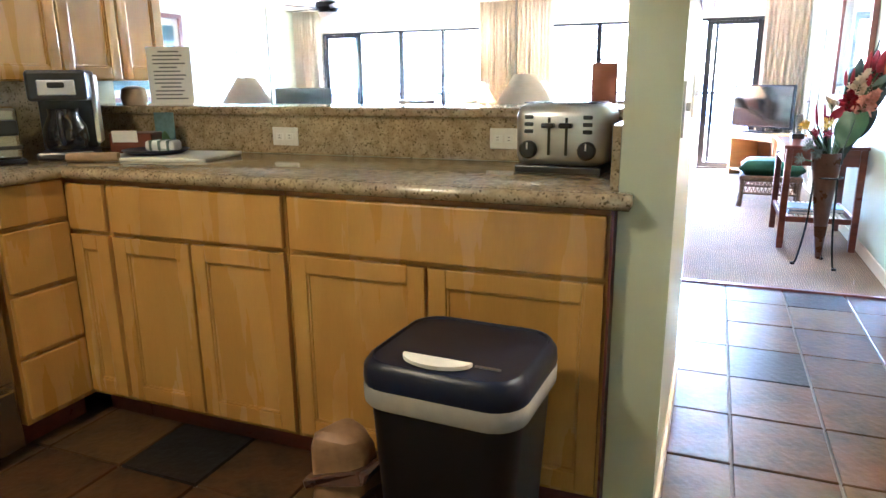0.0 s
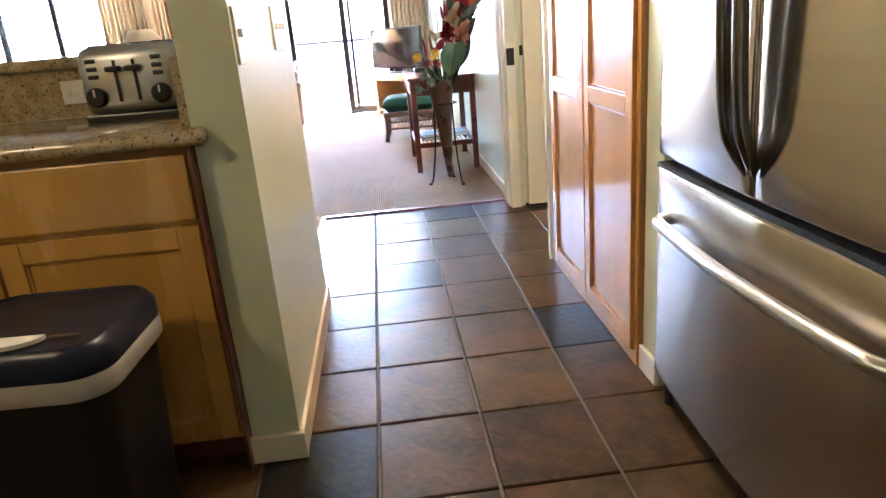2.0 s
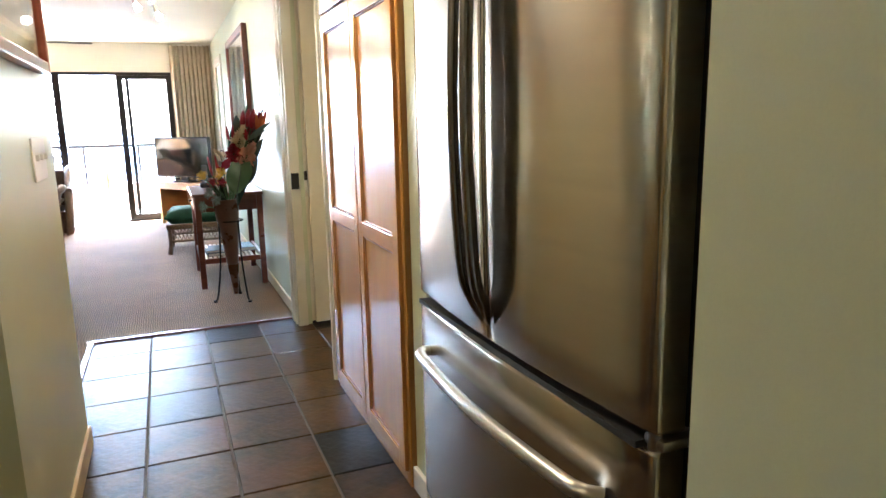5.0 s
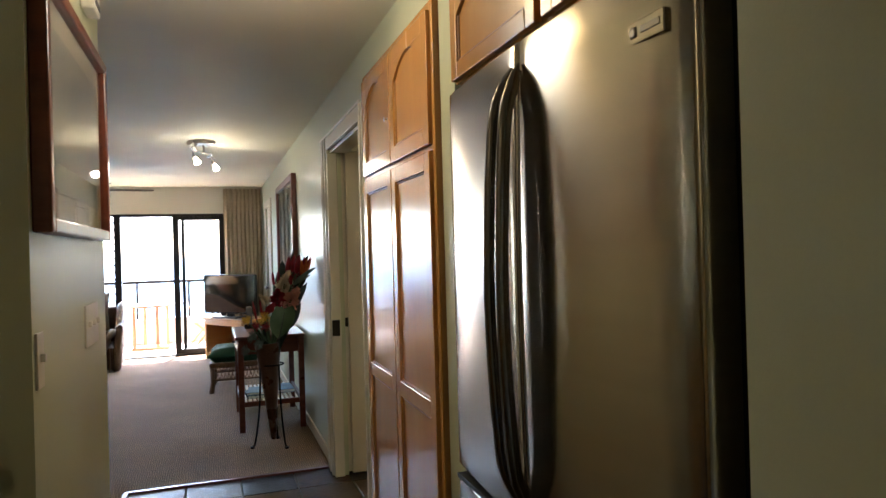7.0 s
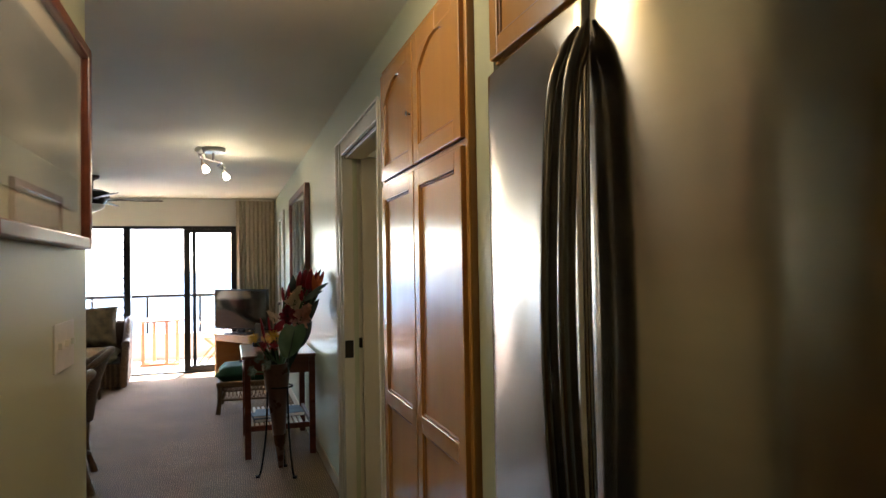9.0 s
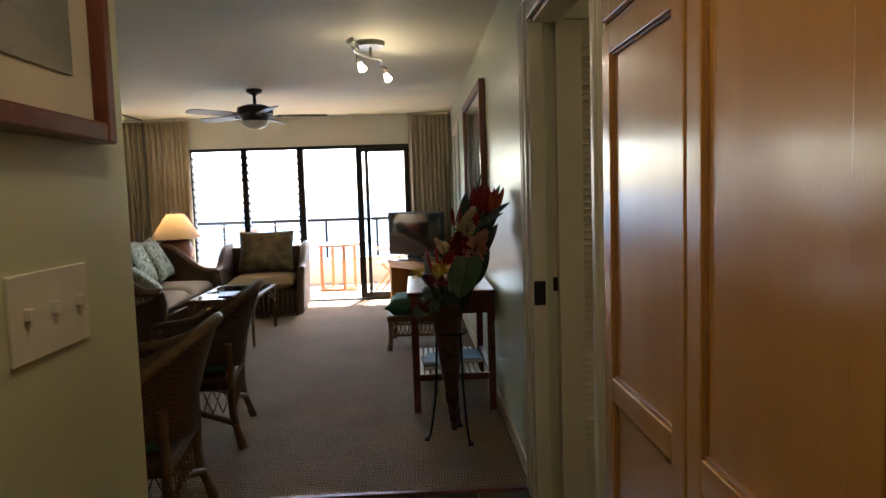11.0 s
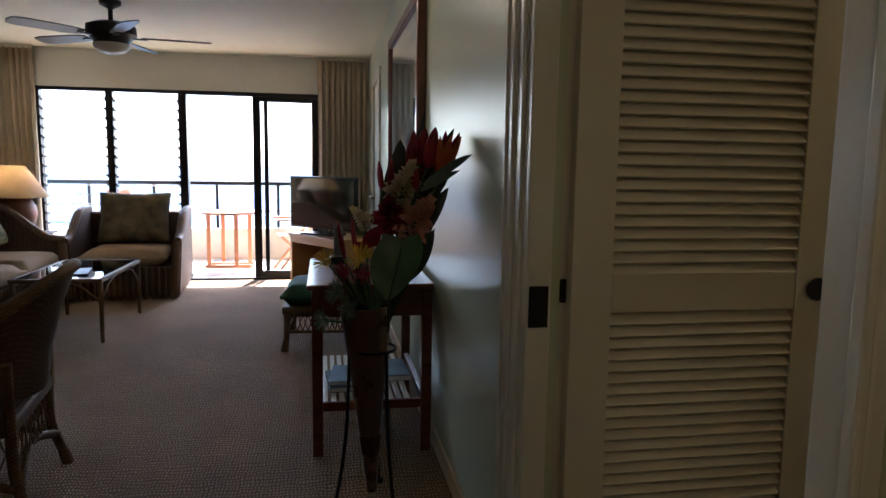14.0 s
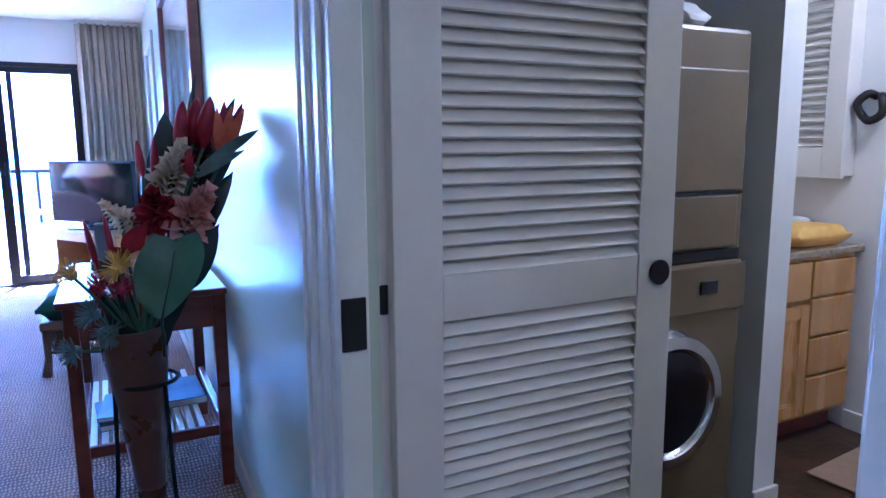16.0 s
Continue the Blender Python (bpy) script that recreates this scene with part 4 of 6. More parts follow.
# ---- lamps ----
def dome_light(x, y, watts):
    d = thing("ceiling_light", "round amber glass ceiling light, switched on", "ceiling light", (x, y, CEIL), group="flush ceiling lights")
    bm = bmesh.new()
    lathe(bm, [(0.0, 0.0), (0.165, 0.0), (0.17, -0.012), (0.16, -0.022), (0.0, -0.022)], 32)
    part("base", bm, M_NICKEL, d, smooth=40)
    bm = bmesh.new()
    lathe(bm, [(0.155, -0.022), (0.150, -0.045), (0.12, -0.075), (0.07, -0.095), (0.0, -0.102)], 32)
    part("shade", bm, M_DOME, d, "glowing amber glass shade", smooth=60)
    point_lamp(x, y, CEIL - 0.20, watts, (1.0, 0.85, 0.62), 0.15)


dome_light(0.55, 2.36, 0.34)
# kitchen dome is unseen, form and place assumed, to light the cabinet fronts
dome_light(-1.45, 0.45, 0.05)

tr = thing("track_light", "curved nickel track light with three lit glass shades", "track light", (0.36, 6.25, CEIL))
bm = bmesh.new()
lathe(bm, [(0.0, 0.0), (0.095, 0.0), (0.10, -0.012), (0.09, -0.035), (0.0, -0.04)], 28)
part("canopy", bm, M_NICKEL, tr, smooth=40)
bm = bmesh.new()
tube(bm, curve_points([(-0.05, -0.36, -0.09), (-0.10, -0.18, -0.10), (-0.03, 0.0, -0.10), (0.06, 0.12, -0.10), (0.03, 0.30, -0.10), (0.09, 0.42, -0.10)], 8), 0.008, 8)
rod(bm, (0, 0, -0.03), (0, 0, -0.10), 0.010)
part("rail", bm, M_NICKEL, tr, smooth=50)
for (px, py), (dx, dy, dz) in (((-0.06, -0.34), (-0.3, -0.5, 0.35)), ((-0.085, -0.08), (0.35, -0.45, -0.75)), ((0.07, 0.36), (0.35, -0.55, -0.75))):
    d = Vector((dx, dy, dz)).normalized()
    a = Vector((px, py, -0.11))
    bm = bmesh.new()
    rod(bm, a + Vector((0, 0, 0.02)), a + Vector((0, 0, -0.02)), 0.008)
    rod(bm, a + Vector((0, 0, -0.02)), a + Vector((0, 0, -0.02)) + d * 0.05, 0.012, 0.022, 12)
    h = part("lamp_head", bm, M_NICKEL, tr, smooth=50)
    b0 = a + Vector((0, 0, -0.02)) + d * 0.05
    bm = bmesh.new()
    rod(bm, b0, b0 + d * 0.045, 0.016, 0.027, 14)
    part("glass", bm, M_BULB if dz < 0 else M_WHITE, h, "glowing frosted glass" if dz < 0 else "frosted glass", smooth=50)
point_lamp(0.42, 5.98, 2.12, 0.13, (1.0, 0.78, 0.5), 0.03)
point_lamp(0.56, 6.40, 2.12, 0.13, (1.0, 0.78, 0.5), 0.03)

# ---- ceiling fan ----
fan = thing("ceiling_fan", "dark bronze ceiling fan with five still blades", "ceiling fan", (-0.86, 8.12, CEIL))
bm = bmesh.new()
lathe(bm, [(0.0, 0.0), (0.075, 0.0), (0.07, -0.03), (0.03, -0.05), (0.016, -0.06), (0.016, -0.14), (0.03, -0.15)], 20)
part("downrod", bm, M_DARK_METAL, fan, smooth=40)
bm = bmesh.new()
lathe(bm, [(0.03, -0.14), (0.10, -0.15), (0.165, -0.175), (0.17, -0.235), (0.15, -0.25), (0.12, -0.285), (0.115, -0.30), (0.0, -0.30)], 28)
part("motor", bm, M_DARK_METAL, fan, smooth=35)
bm = bmesh.new()
lathe(bm, [(0.125, -0.30), (0.12, -0.325), (0.085, -0.355), (0.04, -0.37), (0.0, -0.374)], 28)
part("light_bowl", bm, M_WHITE, fan, "white glass bowl", smooth=60)
for k in range(5):
    a = 72 * k + 8
    m = pose(0, 0, -0.255, 0, 0, a)
    bm = bmesh.new()
    box(bm, 0.12, 0.24, -0.02, 0.02, -0.004, 0.004, bevel=0.002)
    bmesh.ops.transform(bm, matrix=m, verts=bm.verts[:])
    arm = part("blade_arm", bm, M_DARK_METAL, fan)
    bm = bmesh.new()
    outline = [(0.20, -0.045), (0.30, -0.062), (0.60, -0.068), (0.665, -0.05), (0.68, 0.0), (0.665, 0.05), (0.60, 0.068), (0.30, 0.062), (0.20, 0.045)]
    top = [bm.verts.new((x, y, 0.012)) for x, y in outline]
    bot = [bm.verts.new((x, y, 0.005)) for x, y in outline]
    bm.faces.new(top)
    bm.faces.new(bot[::-1])
    for i in range(len(outline)):
        bm.faces.new((bot[i], bot[(i + 1) % 9], top[(i + 1) % 9], top[i]))
    bmesh.ops.transform(bm, matrix=m @ pose(0, 0, 0, 12), verts=bm.verts[:])
    part("blade", bm, M_BLADE, fan)


# ---- table lamps ----
def table_lamp(x, y, z, s, rz=0):
    t = thing("table_lamp", "ribbed terracotta jar lamp with a wide cream shade", "table lamp", (x, y, z), rz, group="terracotta table lamps")
    t.scale = (s, s, s)
    bm = bmesh.new()
    prof = [(0.0, 0.0), (0.085, 0.0), (0.092, 0.012)]
    for i in range(15):
        u = i / 14
        r = 0.092 + 0.065 * math.sin(math.pi * (0.1 + 0.8 * u)) ** 1.2 + 0.025 * u
        prof.append((r + (0.0015 if i % 2 else -0.0015), 0.02 + 0.27 * u))
    prof += [(0.085, 0.315), (0.045, 0.325), (0.0, 0.325)]
    lathe(bm, prof, 28)
    part("base", bm, M_TERRA, t, smooth=50)
    bm = bmesh.new()
    rod(bm, (0, 0, 0.32), (0, 0, 0.60), 0.008)
    part("stem", bm, M_NICKEL, t)
    bm = bmesh.new()
    lathe(bm, [(0.270, 0.315), (0.095, 0.585), (0.092, 0.585), (0.266, 0.315), (0.270, 0.315)], 32)
    part("shade", bm, M_SHADE, t, smooth=50)
    return t


table_lamp(-1.38, 5.68, 0.750, 0.92)
table_lamp(-2.28, 9.86, 0.571, 1.1)
point_lamp(-2.28, 9.86, 1.08, 1.0, (1.0, 0.72, 0.42), 0.04)


# ---- wicker dining chairs: woven barrel back that runs down into arms ----
def shell(bm, path, low, high, thick=0.018):
    """A woven sheet along a plan path, from height low(i) to high(i)."""
    pts = [Vector(p) for p in path]
    n = len(pts)
    sides = []
    for s in (-1, 1):
        rows = []
        for i, p in enumerate(pts):
            d = (pts[min(i + 1, n - 1)] - pts[max(i - 1, 0)]).normalized()
            o = Vector((-d.y, d.x, 0)) * thick / 2 * s
            a, b = low(i / (n - 1)), high(i / (n - 1))
            roll = Vector((p.x * 0.10, max(0.0, p.y) * 0.42, 0))
            rows.append([bm.verts.new(p + o + roll * v ** 1.6 + Vector((0, 0, a + (b - a) * v))) for v in (0, 0.33, 0.66, 1)])
        sides.append(rows)
    for s, rows in enumerate(sides):
        for i in range(n - 1):
            for j in range(3):
                q = (rows[i][j], rows[i + 1][j], rows[i + 1][j + 1], rows[i][j + 1])
                bm.faces.new(q if s else q[::-1])
    a, b = sides
    for i in range(n - 1):
        bm.faces.new((a[i][3], a[i + 1][3], b[i + 1][3], b[i][3]))
        bm.faces.new((a[i + 1][0], a[i][0], b[i][0], b[i + 1][0]))
    for i in (0, n - 1):
        for j in range(3):
            bm.faces.new((a[i][j], a[i][j + 1], b[i][j + 1], b[i][j]))
    return [p + Vector((p.x * 0.10, max(0.0, p.y) * 0.42, 0)) for p in pts]


def wicker_chair():
    c = thing("dining_chair", "brown wicker barrel dining chair with a green seat cushion", "chair", group="wicker chairs at the dining table")
    w, d = 0.27, 0.26
    path = [(-w, -d, 0), (-w, -0.08, 0)] + [(-w * math.cos(t), 0.02 + d * math.sin(t), 0) for t in [math.pi * k / 18 for k in range(19)]] + [(w, -0.08, 0), (w, -d, 0)]
    def high(u):
        return 0.60 + 0.275 * max(0.0, math.sin(math.pi * u)) ** 1.5
    bm = bmesh.new()
    top = shell(bm, path, lambda u: 0.545 - 0.125 * max(0.0, math.sin(math.pi * u)) ** 0.8, high)
    part("backrest", bm, M_WICKER, c, smooth=60)
    bm = bmesh.new()
    n = len(top)
    line = [p + Vector((0, 0, high(i / (n - 1)))) for i, p in enumerate(top)]
    line = [line[0] + Vector((0, -0.02, -0.12)), line[0] + Vector((0, -0.02, -0.02))] + line + [line[-1] + Vector((0, -0.02, -0.02)), line[-1] + Vector((0, -0.02, -0.12))]
    tube(bm, line, 0.024, 8)
    part("arm_rim", bm, M_WICKER_LIGHT, c, "braided wicker rim", smooth=60)
    bm = bmesh.new()
    box(bm, -0.28, 0.28, -0.27, 0.25, 0.33, 0.40, bevel=0.02)
    part("seat", bm, M_WICKER, c)
    bm = bmesh.new()
    cushion(bm, 0.50, 0.47, 0.085, pose(0, -0.02, 0.435))
    part("cushion", bm, M_GREEN, c, "dark green cushion", smooth=60)
    for sx, sy in ((-1, -1), (1, -1), (1, 1), (-1, 1)):
        bm = bmesh.new()
        tube(bm, curve_points([(sx * 0.272, sy * 0.235, 0.585), (sx * 0.268, sy * 0.235, 0.40), (sx * 0.25, sy * 0.235, 0.2), (sx * 0.275, sy * 0.27, 0.06), (sx * 0.285, sy * 0.285, 0.0)], 5), [0.020] * 16 + [0.024] * 4 + [0.026], 8)
        part("leg", bm, M_WICKER_LIGHT, c, smooth=60)
    for a, b in (((-0.25, -0.24), (0.25, -0.24)), ((0.25, -0.24), (0.25, 0.24)), ((0.25, 0.24), (-0.25, 0.24)), ((-0.25, 0.24), (-0.25, -0.24))):
        bm = bmesh.new()
        tube(bm, curve_points([(a[0] * 1.05, a[1] * 1.05, 0.14), ((a[0] + b[0]) / 2 * 0.94, (a[1] + b[1]) / 2 * 0.94, 0.21), (b[0] * 1.05, b[1] * 1.05, 0.14)], 6), 0.017, 8)
        part("stretcher", bm, M_WICKER_LIGHT, c, smooth=60)
        bm = bmesh.new()
        n = 9
        for k in range(n):
            for s in (0, 1):
                u0, u1 = (k + s) / n, (k + 1 - s) / n
                p0 = Vector((a[0] + (b[0] - a[0]) * u0, a[1] + (b[1] - a[1]) * u0, 0.20))
                p1 = Vector((a[0] + (b[0] - a[0]) * u1, a[1] + (b[1] - a[1]) * u1, 0.34))
                rod(bm, p0 * 1.0, p1, 0.0035, seg=5)
        part("lattice", bm, M_WICKER_LIGHT, c, "open wicker lattice")
    return c


chair = wicker_chair()
chair.matrix_basis = pose(-0.68, 5.44, 0.006, 0, 0, -82)
copy_thing(chair, pose(-0.60, 4.30, 0.006, 0, 0, -84))
copy_thing(chair, pose(-2.15, 4.9, 0.006, 0, 0, 90))

dt = thing("dining_table", "smoked glass dining table on a wicker base", "table")
part("tabletop", bx(-2.05, -1.08, 3.95, 6.02, 0.735, 0.750, bevel=0.006), M_GLASS_DARK, dt, "smoked glass top")
for y in (4.45, 5.55):
    bm = bmesh.new()
    lathe(bm, [(0.0, 0.006), (0.22, 0.006), (0.16, 0.2), (0.13, 0.4), (0.17, 0.6), (0.24, 0.732), (0.0, 0.732)], 20, Matrix.Translation((-1.56, y, 0)))
    part("pedestal", bm, M_WICKER, dt, smooth=50)


# ---- sofa and armchair in wicker ----
def wicker_seat(name, label, cat, at_, rz, width, cushions, rise=0.62):
    s = thing(name, label, cat, at_, rz)
    D = 0.86
    part("base", bx(-width / 2, width / 2, -D / 2, D / 2, 0.03, 0.30, bevel=0.015), M_WICKER, s)
    cane = None
    for k in range(int(width / 0.055)):
        if cane is None:
            bm = bmesh.new()
            rod(bm, (0, -D / 2 - 0.008, 0.0), (0, -D / 2 - 0.008, 0.30), 0.013, seg=6)
            cane = part("cane", bm, M_WICKER_LIGHT, s)
            o = cane
        else:
            o = new("cane", cane.data)
            o.parent = s
        o.location.x = -width / 2 + 0.03 + k * 0.055
    bm = bmesh.new()
    box(bm, -width / 2, width / 2, D / 2 - 0.09, D / 2, 0.28, rise + 0.14, bevel=0.03)
    part("backrest", bm, M_WICKER, s, smooth=50)
    for sx in (-1, 1):
        bm = bmesh.new()
        x0 = sx * (width / 2 - 0.045)
        ys = [-D / 2 + D * k / 10 for k in range(11)]
        ease = [min(1.0, max(0.0, (k / 10 - 0.12) / 0.6)) for k in range(11)]
        tops = [0.53 + (rise + 0.16 - 0.53) * e_ * e_ * (3 - 2 * e_) for e_ in ease]
        prev = None
        for y, t in zip(ys, tops):
            ring = [bm.verts.new((x0 + ox + sx * 0.03 * (oz), y, z)) for ox, z, oz in ((-0.045, 0.03, 0), (0.045, 0.03, 0), (0.045, t, 1), (-0.045, t, 1))]
            if prev:
                for i in range(4):
                    bm.faces.new((prev[i], prev[(i + 1) % 4], ring[(i + 1) % 4], ring[i]))
            else:
                bm.faces.new(ring)
            prev = ring
        bm.faces.new(prev[::-1])
        arm = part("arm", bm, M_WICKER, s)
        bm = bmesh.new()
        tube(bm, [(x0 + sx * 0.03, y, t) for y, t in zip(ys, tops)], 0.052, 10, 0.7)
        tube(bm, [(x0 + sx * 0.03, ys[0], tops[0]), (x0 + sx * 0.03, ys[0] - 0.02, tops[0] - 0.08), (x0, ys[0] - 0.012, 0.02)], 0.045, 8, 0.6)
        part("arm_rim", bm, M_WICKER_LIGHT, arm, "braided wicker rim", smooth=60)
    seat_w = (width - 0.2) / cushions
    for k in range(cushions):
        x = -width / 2 + 0.1 + seat_w * (k + 0.5)
        bm = bmesh.new()
        cushion(bm, seat_w - 0.01, D - 0.10, 0.17, pose(x, -0.06, 0.375), 0.25)
        part("seat_cushion", bm, M_TAN, s, "tan seat cushion", smooth=60)
    return s


wicker_seat("armchair", "brown wicker armchair with tan seat beside the lanai door", "armchair", (-1.22, 9.74, 0.006), 4, 0.98, 1)
wicker_seat("sofa", "long brown wicker sofa with tan seat cushions", "sofa", (-2.14, 8.64, 0.006), 90, 1.80, 2, 0.68)


def throw_pillow(m, w=0.5, h=0.5, label="floral throw pillow leaning on the sofa back", cloth=M_FLORAL):
    p = thing("throw_pillow", label, "pillow", group="floral pillows")
    bm = bmesh.new()
    cushion(bm, w, h, 0.17, m, 0.45, 12)
    part("pillow", bm, cloth, p, smooth=70)


for y, t in ((9.18, 62), (8.70, 66), (8.22, 64)):
    throw_pillow(pose(-2.30, y, 0.72, 0, t, 0) @ pose(0, 0, 0, 0, 0, 8 * math.sin(9 * y)), 0.50, 0.52)
throw_pillow(pose(-1.98, 8.02, 0.60, 0, 40, 20), 0.42, 0.42)
throw_pillow(pose(-1.22, 9.92, 0.72, 68, 0, 4), 0.66, 0.52, "dark floral pillow standing on the wicker armchair", M_FLORAL_DARK)

sd = thing("side_table", "dark wicker side table in the corner", "side table", (-2.28, 9.86, 0.006))
part("tabletop", bx(-0.27, 0.27, -0.27, 0.27, 0.545, 0.565, bevel=0.006), M_WICKER, sd)
for sx in (-1, 1):
    for sy in (-1, 1):
        part("leg", bx(sx * 0.22 - 0.02, sx * 0.22 + 0.02, sy * 0.22 - 0.02, sy * 0.22 + 0.02, 0, 0.545), M_WICKER_LIGHT, sd)

# ---- coffee table ----
ct = thing("coffee_table", "glass topped coffee table on pale cane legs", "coffee table", (-1.18, 8.24, 0.006))
W2, L2, TZ = 0.30, 0.50, 0.455
part("tabletop", bx(-W2 + 0.03, W2 - 0.03, -L2 + 0.03, L2 - 0.03, TZ - 0.012, TZ - 0.002), M_GLASS_DARK, ct, "smoked glass top")
for q in ((-W2, W2, -L2, -L2 + 0.035), (-W2, W2, L2 - 0.035, L2), (-W2, -W2 + 0.035, -L2 + 0.035, L2 - 0.035), (W2 - 0.035, W2, -L2 + 0.035, L2 - 0.035)):
    part("top_frame", bx(*q, TZ - 0.03, TZ, bevel=0.008), M_WICKER_LIGHT, ct)
for sx in (-1, 1):
    for sy in (-1, 1):
        bm = bmesh.new()
        rod(bm, (sx * (W2 - 0.02), sy * (L2 - 0.02), 0), (sx * (W2 - 0.02), sy * (L2 - 0.02), TZ - 0.02), 0.014, 0.017)
        part("leg", bm, M_WICKER_LIGHT, ct, smooth=50)
for sx in (-1, 1):
    bm = bmesh.new()
    tube(bm, curve_points([(sx * (W2 - 0.02), -L2 + 0.02, 0.28), (sx * (W2 - 0.02), -L2 * 0.55, 0.40), (sx * (W2 - 0.02), 0, 0.425), (sx * (W2 - 0.02), L2 * 0.55, 0.40), (sx * (W2 - 0.02), L2 - 0.02, 0.28)], 6), 0.009)
    part("brace", bm, M_WICKER_LIGHT, ct, smooth=50)
for sy in (-1, 1):
    bm = bmesh.new()
    tube(bm, curve_points([(-W2 + 0.02, sy * (L2 - 0.02), 0.28), (-W2 * 0.5, sy * (L2 - 0.02), 0.395), (0, sy * (L2 - 0.02), 0.42), (W2 * 0.5, sy * (L2 - 0.02), 0.395), (W2 - 0.02, sy * (L2 - 0.02), 0.28)], 6), 0.009)
    part("brace", bm, M_WICKER_LIGHT, ct, smooth=50)
mg = thing("magazine", "closed magazine lying on the coffee table", "magazine", (-1.17, 8.05, 0.462), 12)
part("cover", bx(-0.11, 0.11, -0.15, 0.15, 0, 0.008, bevel=0.002), M_BLUE_BOOK, mg)
# ---- console table with its shelf ----
cs = thing("console_table", "dark cherry console table with a slatted shelf", "console table")
CX0, CX1, CY0, CY1, CH = 0.575, 1.095, 5.66, 6.46, 0.765
part("tabletop", bx(CX0 - 0.02, CX1, CY0 - 0.02, CY1 + 0.02, CH - 0.025, CH, bevel=0.006), M_CHERRY, cs)
for x in (CX0, CX1 - 0.05):
    for y in (CY0, CY1 - 0.05):
        part("leg", bx(x, x + 0.045, y, y + 0.045, 0.006, CH - 0.025, bevel=0.004), M_CHERRY, cs)
for q in ((CX0 + 0.01, CX0 + 0.03, CY0 + 0.045, CY1 - 0.05), (CX1 - 0.035, CX1 - 0.015, CY0 + 0.045, CY1 - 0.05), (CX0 + 0.045, CX1 - 0.05, CY0 + 0.01, CY0 + 0.03), (CX0 + 0.045, CX1 - 0.05, CY1 - 0.035, CY1 - 0.015)):
    part("apron", bx(*q, CH - 0.145, CH - 0.025, bevel=0.003), M_CHERRY, cs)
for q in ((CX0 + 0.01, CX0 + 0.035, CY0 + 0.045, CY1 - 0.05), (CX1 - 0.04, CX1 - 0.015, CY0 + 0.045, CY1 - 0.05), (CX0 + 0.045, CX1 - 0.05, CY0 + 0.01, CY0 + 0.03)):
    part("shelf_rail", bx(*q, 0.205, 0.245, bevel=0.003), M_CHERRY, cs)
slat = None
for k in range(11):
    x = CX0 + 0.055 + k * 0.036
    if slat is None:
        slat = part("shelf_slat", bx(-0.011, 0.011, CY0 + 0.03, CY1 - 0.03, 0.222, 0.238, bevel=0.002), M_TRIM, cs, "pale shelf slat")
        slat.location.x = x
    else:
        o = new("shelf_slat", slat.data)
        o.parent = cs
        o.location.x = x
dr = part("drawer", bx(CX0 - 0.004, CX0 + 0.012, CY0 + 0.10, CY1 - 0.12, CH - 0.135, CH - 0.035, bevel=0.004), M_CHERRY, cs)
bm = bmesh.new()
lathe(bm, [(0.0, 0.0), (0.008, 0.002), (0.006, 0.012), (0.014, 0.02), (0.0, 0.026)], 12, Matrix.Translation((CX0 - 0.004, (CY0 + CY1) / 2, CH - 0.085)) @ pose(0, 0, 0, 0, -90))
part("knob", bm, M_FRAME, dr, smooth=40)
for k, (x, y, z, w, h, t, rz) in enumerate(((0.74, 5.95, 0.239, 0.20, 0.27, 0.025, 4), (0.75, 5.96, 0.265, 0.19, 0.26, 0.018, -6), (0.93, 6.08, 0.239, 0.20, 0.28, 0.03, 2))):
    b = thing("book", "book lying flat on the console shelf", "book", (x, y, z), rz, group="books on the console shelf")
    part("cover", bx(-w / 2, w / 2, -h / 2, h / 2, 0, t, bevel=0.002), M_BLUE_BOOK, b)
    part("page_block", bx(-w / 2 + 0.004, w / 2 + 0.001, -h / 2 - 0.001, h / 2 + 0.001, 0.004, t - 0.004), M_PAPER, b, "pale page edges")
ph = thing("cordless_phone", "dark cordless phone on the console table", "phone", (0.70, 6.28, CH))
part("base", bx(-0.045, 0.045, -0.05, 0.05, 0, 0.04, bevel=0.008), M_BLACK, ph)
part("handset", bx(-0.024, 0.024, -0.005, 0.028, 0.03, 0.19, bevel=0.01), M_INK, ph)

# ---- flower stand: cone vase in an iron tripod ----
vs = thing("flower_vase", "tall brown cone vase in a black iron tripod stand", "vase", (0.80, 5.24, 0.0))
bm = bmesh.new()
lathe(bm, [(0.0, 0.0), (0.018, 0.004), (0.03, 0.12), (0.058, 0.40), (0.086, 0.63), (0.092, 0.68), (0.090, 0.715), (0.083, 0.715), (0.054, 0.42), (0.0, 0.40)], 24, pose(0.0, 0, 0.045, 0, -2))
part("cone", bm, M_VASE, vs, smooth=60)
bm = bmesh.new()
tube(bm, [(0.085 * math.cos(2 * math.pi * k / 20), 0.085 * math.sin(2 * math.pi * k / 20), 0.60) for k in range(21)], 0.006, 6)
st_ = part("stand_ring", bm, M_IRON, vs, smooth=50)
for a in (195, 300, 75):
    ca, sa = math.cos(radians(a)), math.sin(radians(a))
    bm = bmesh.new()
    tube(bm, curve_points([(0.087 * ca, 0.087 * sa, 0.60), (0.10 * ca, 0.10 * sa, 0.3), (0.135 * ca, 0.135 * sa, 0.06), (0.16 * ca, 0.16 * sa, 0.008)], 6), 0.0065, 6)
    rod(bm, (0.16 * ca, 0.16 * sa, 0.006), (0.16 * ca, 0.16 * sa, 0.02), 0.015)
    part("stand_leg", bm, M_IRON, vs, smooth=50)

VX, VY = 0.80, 5.24
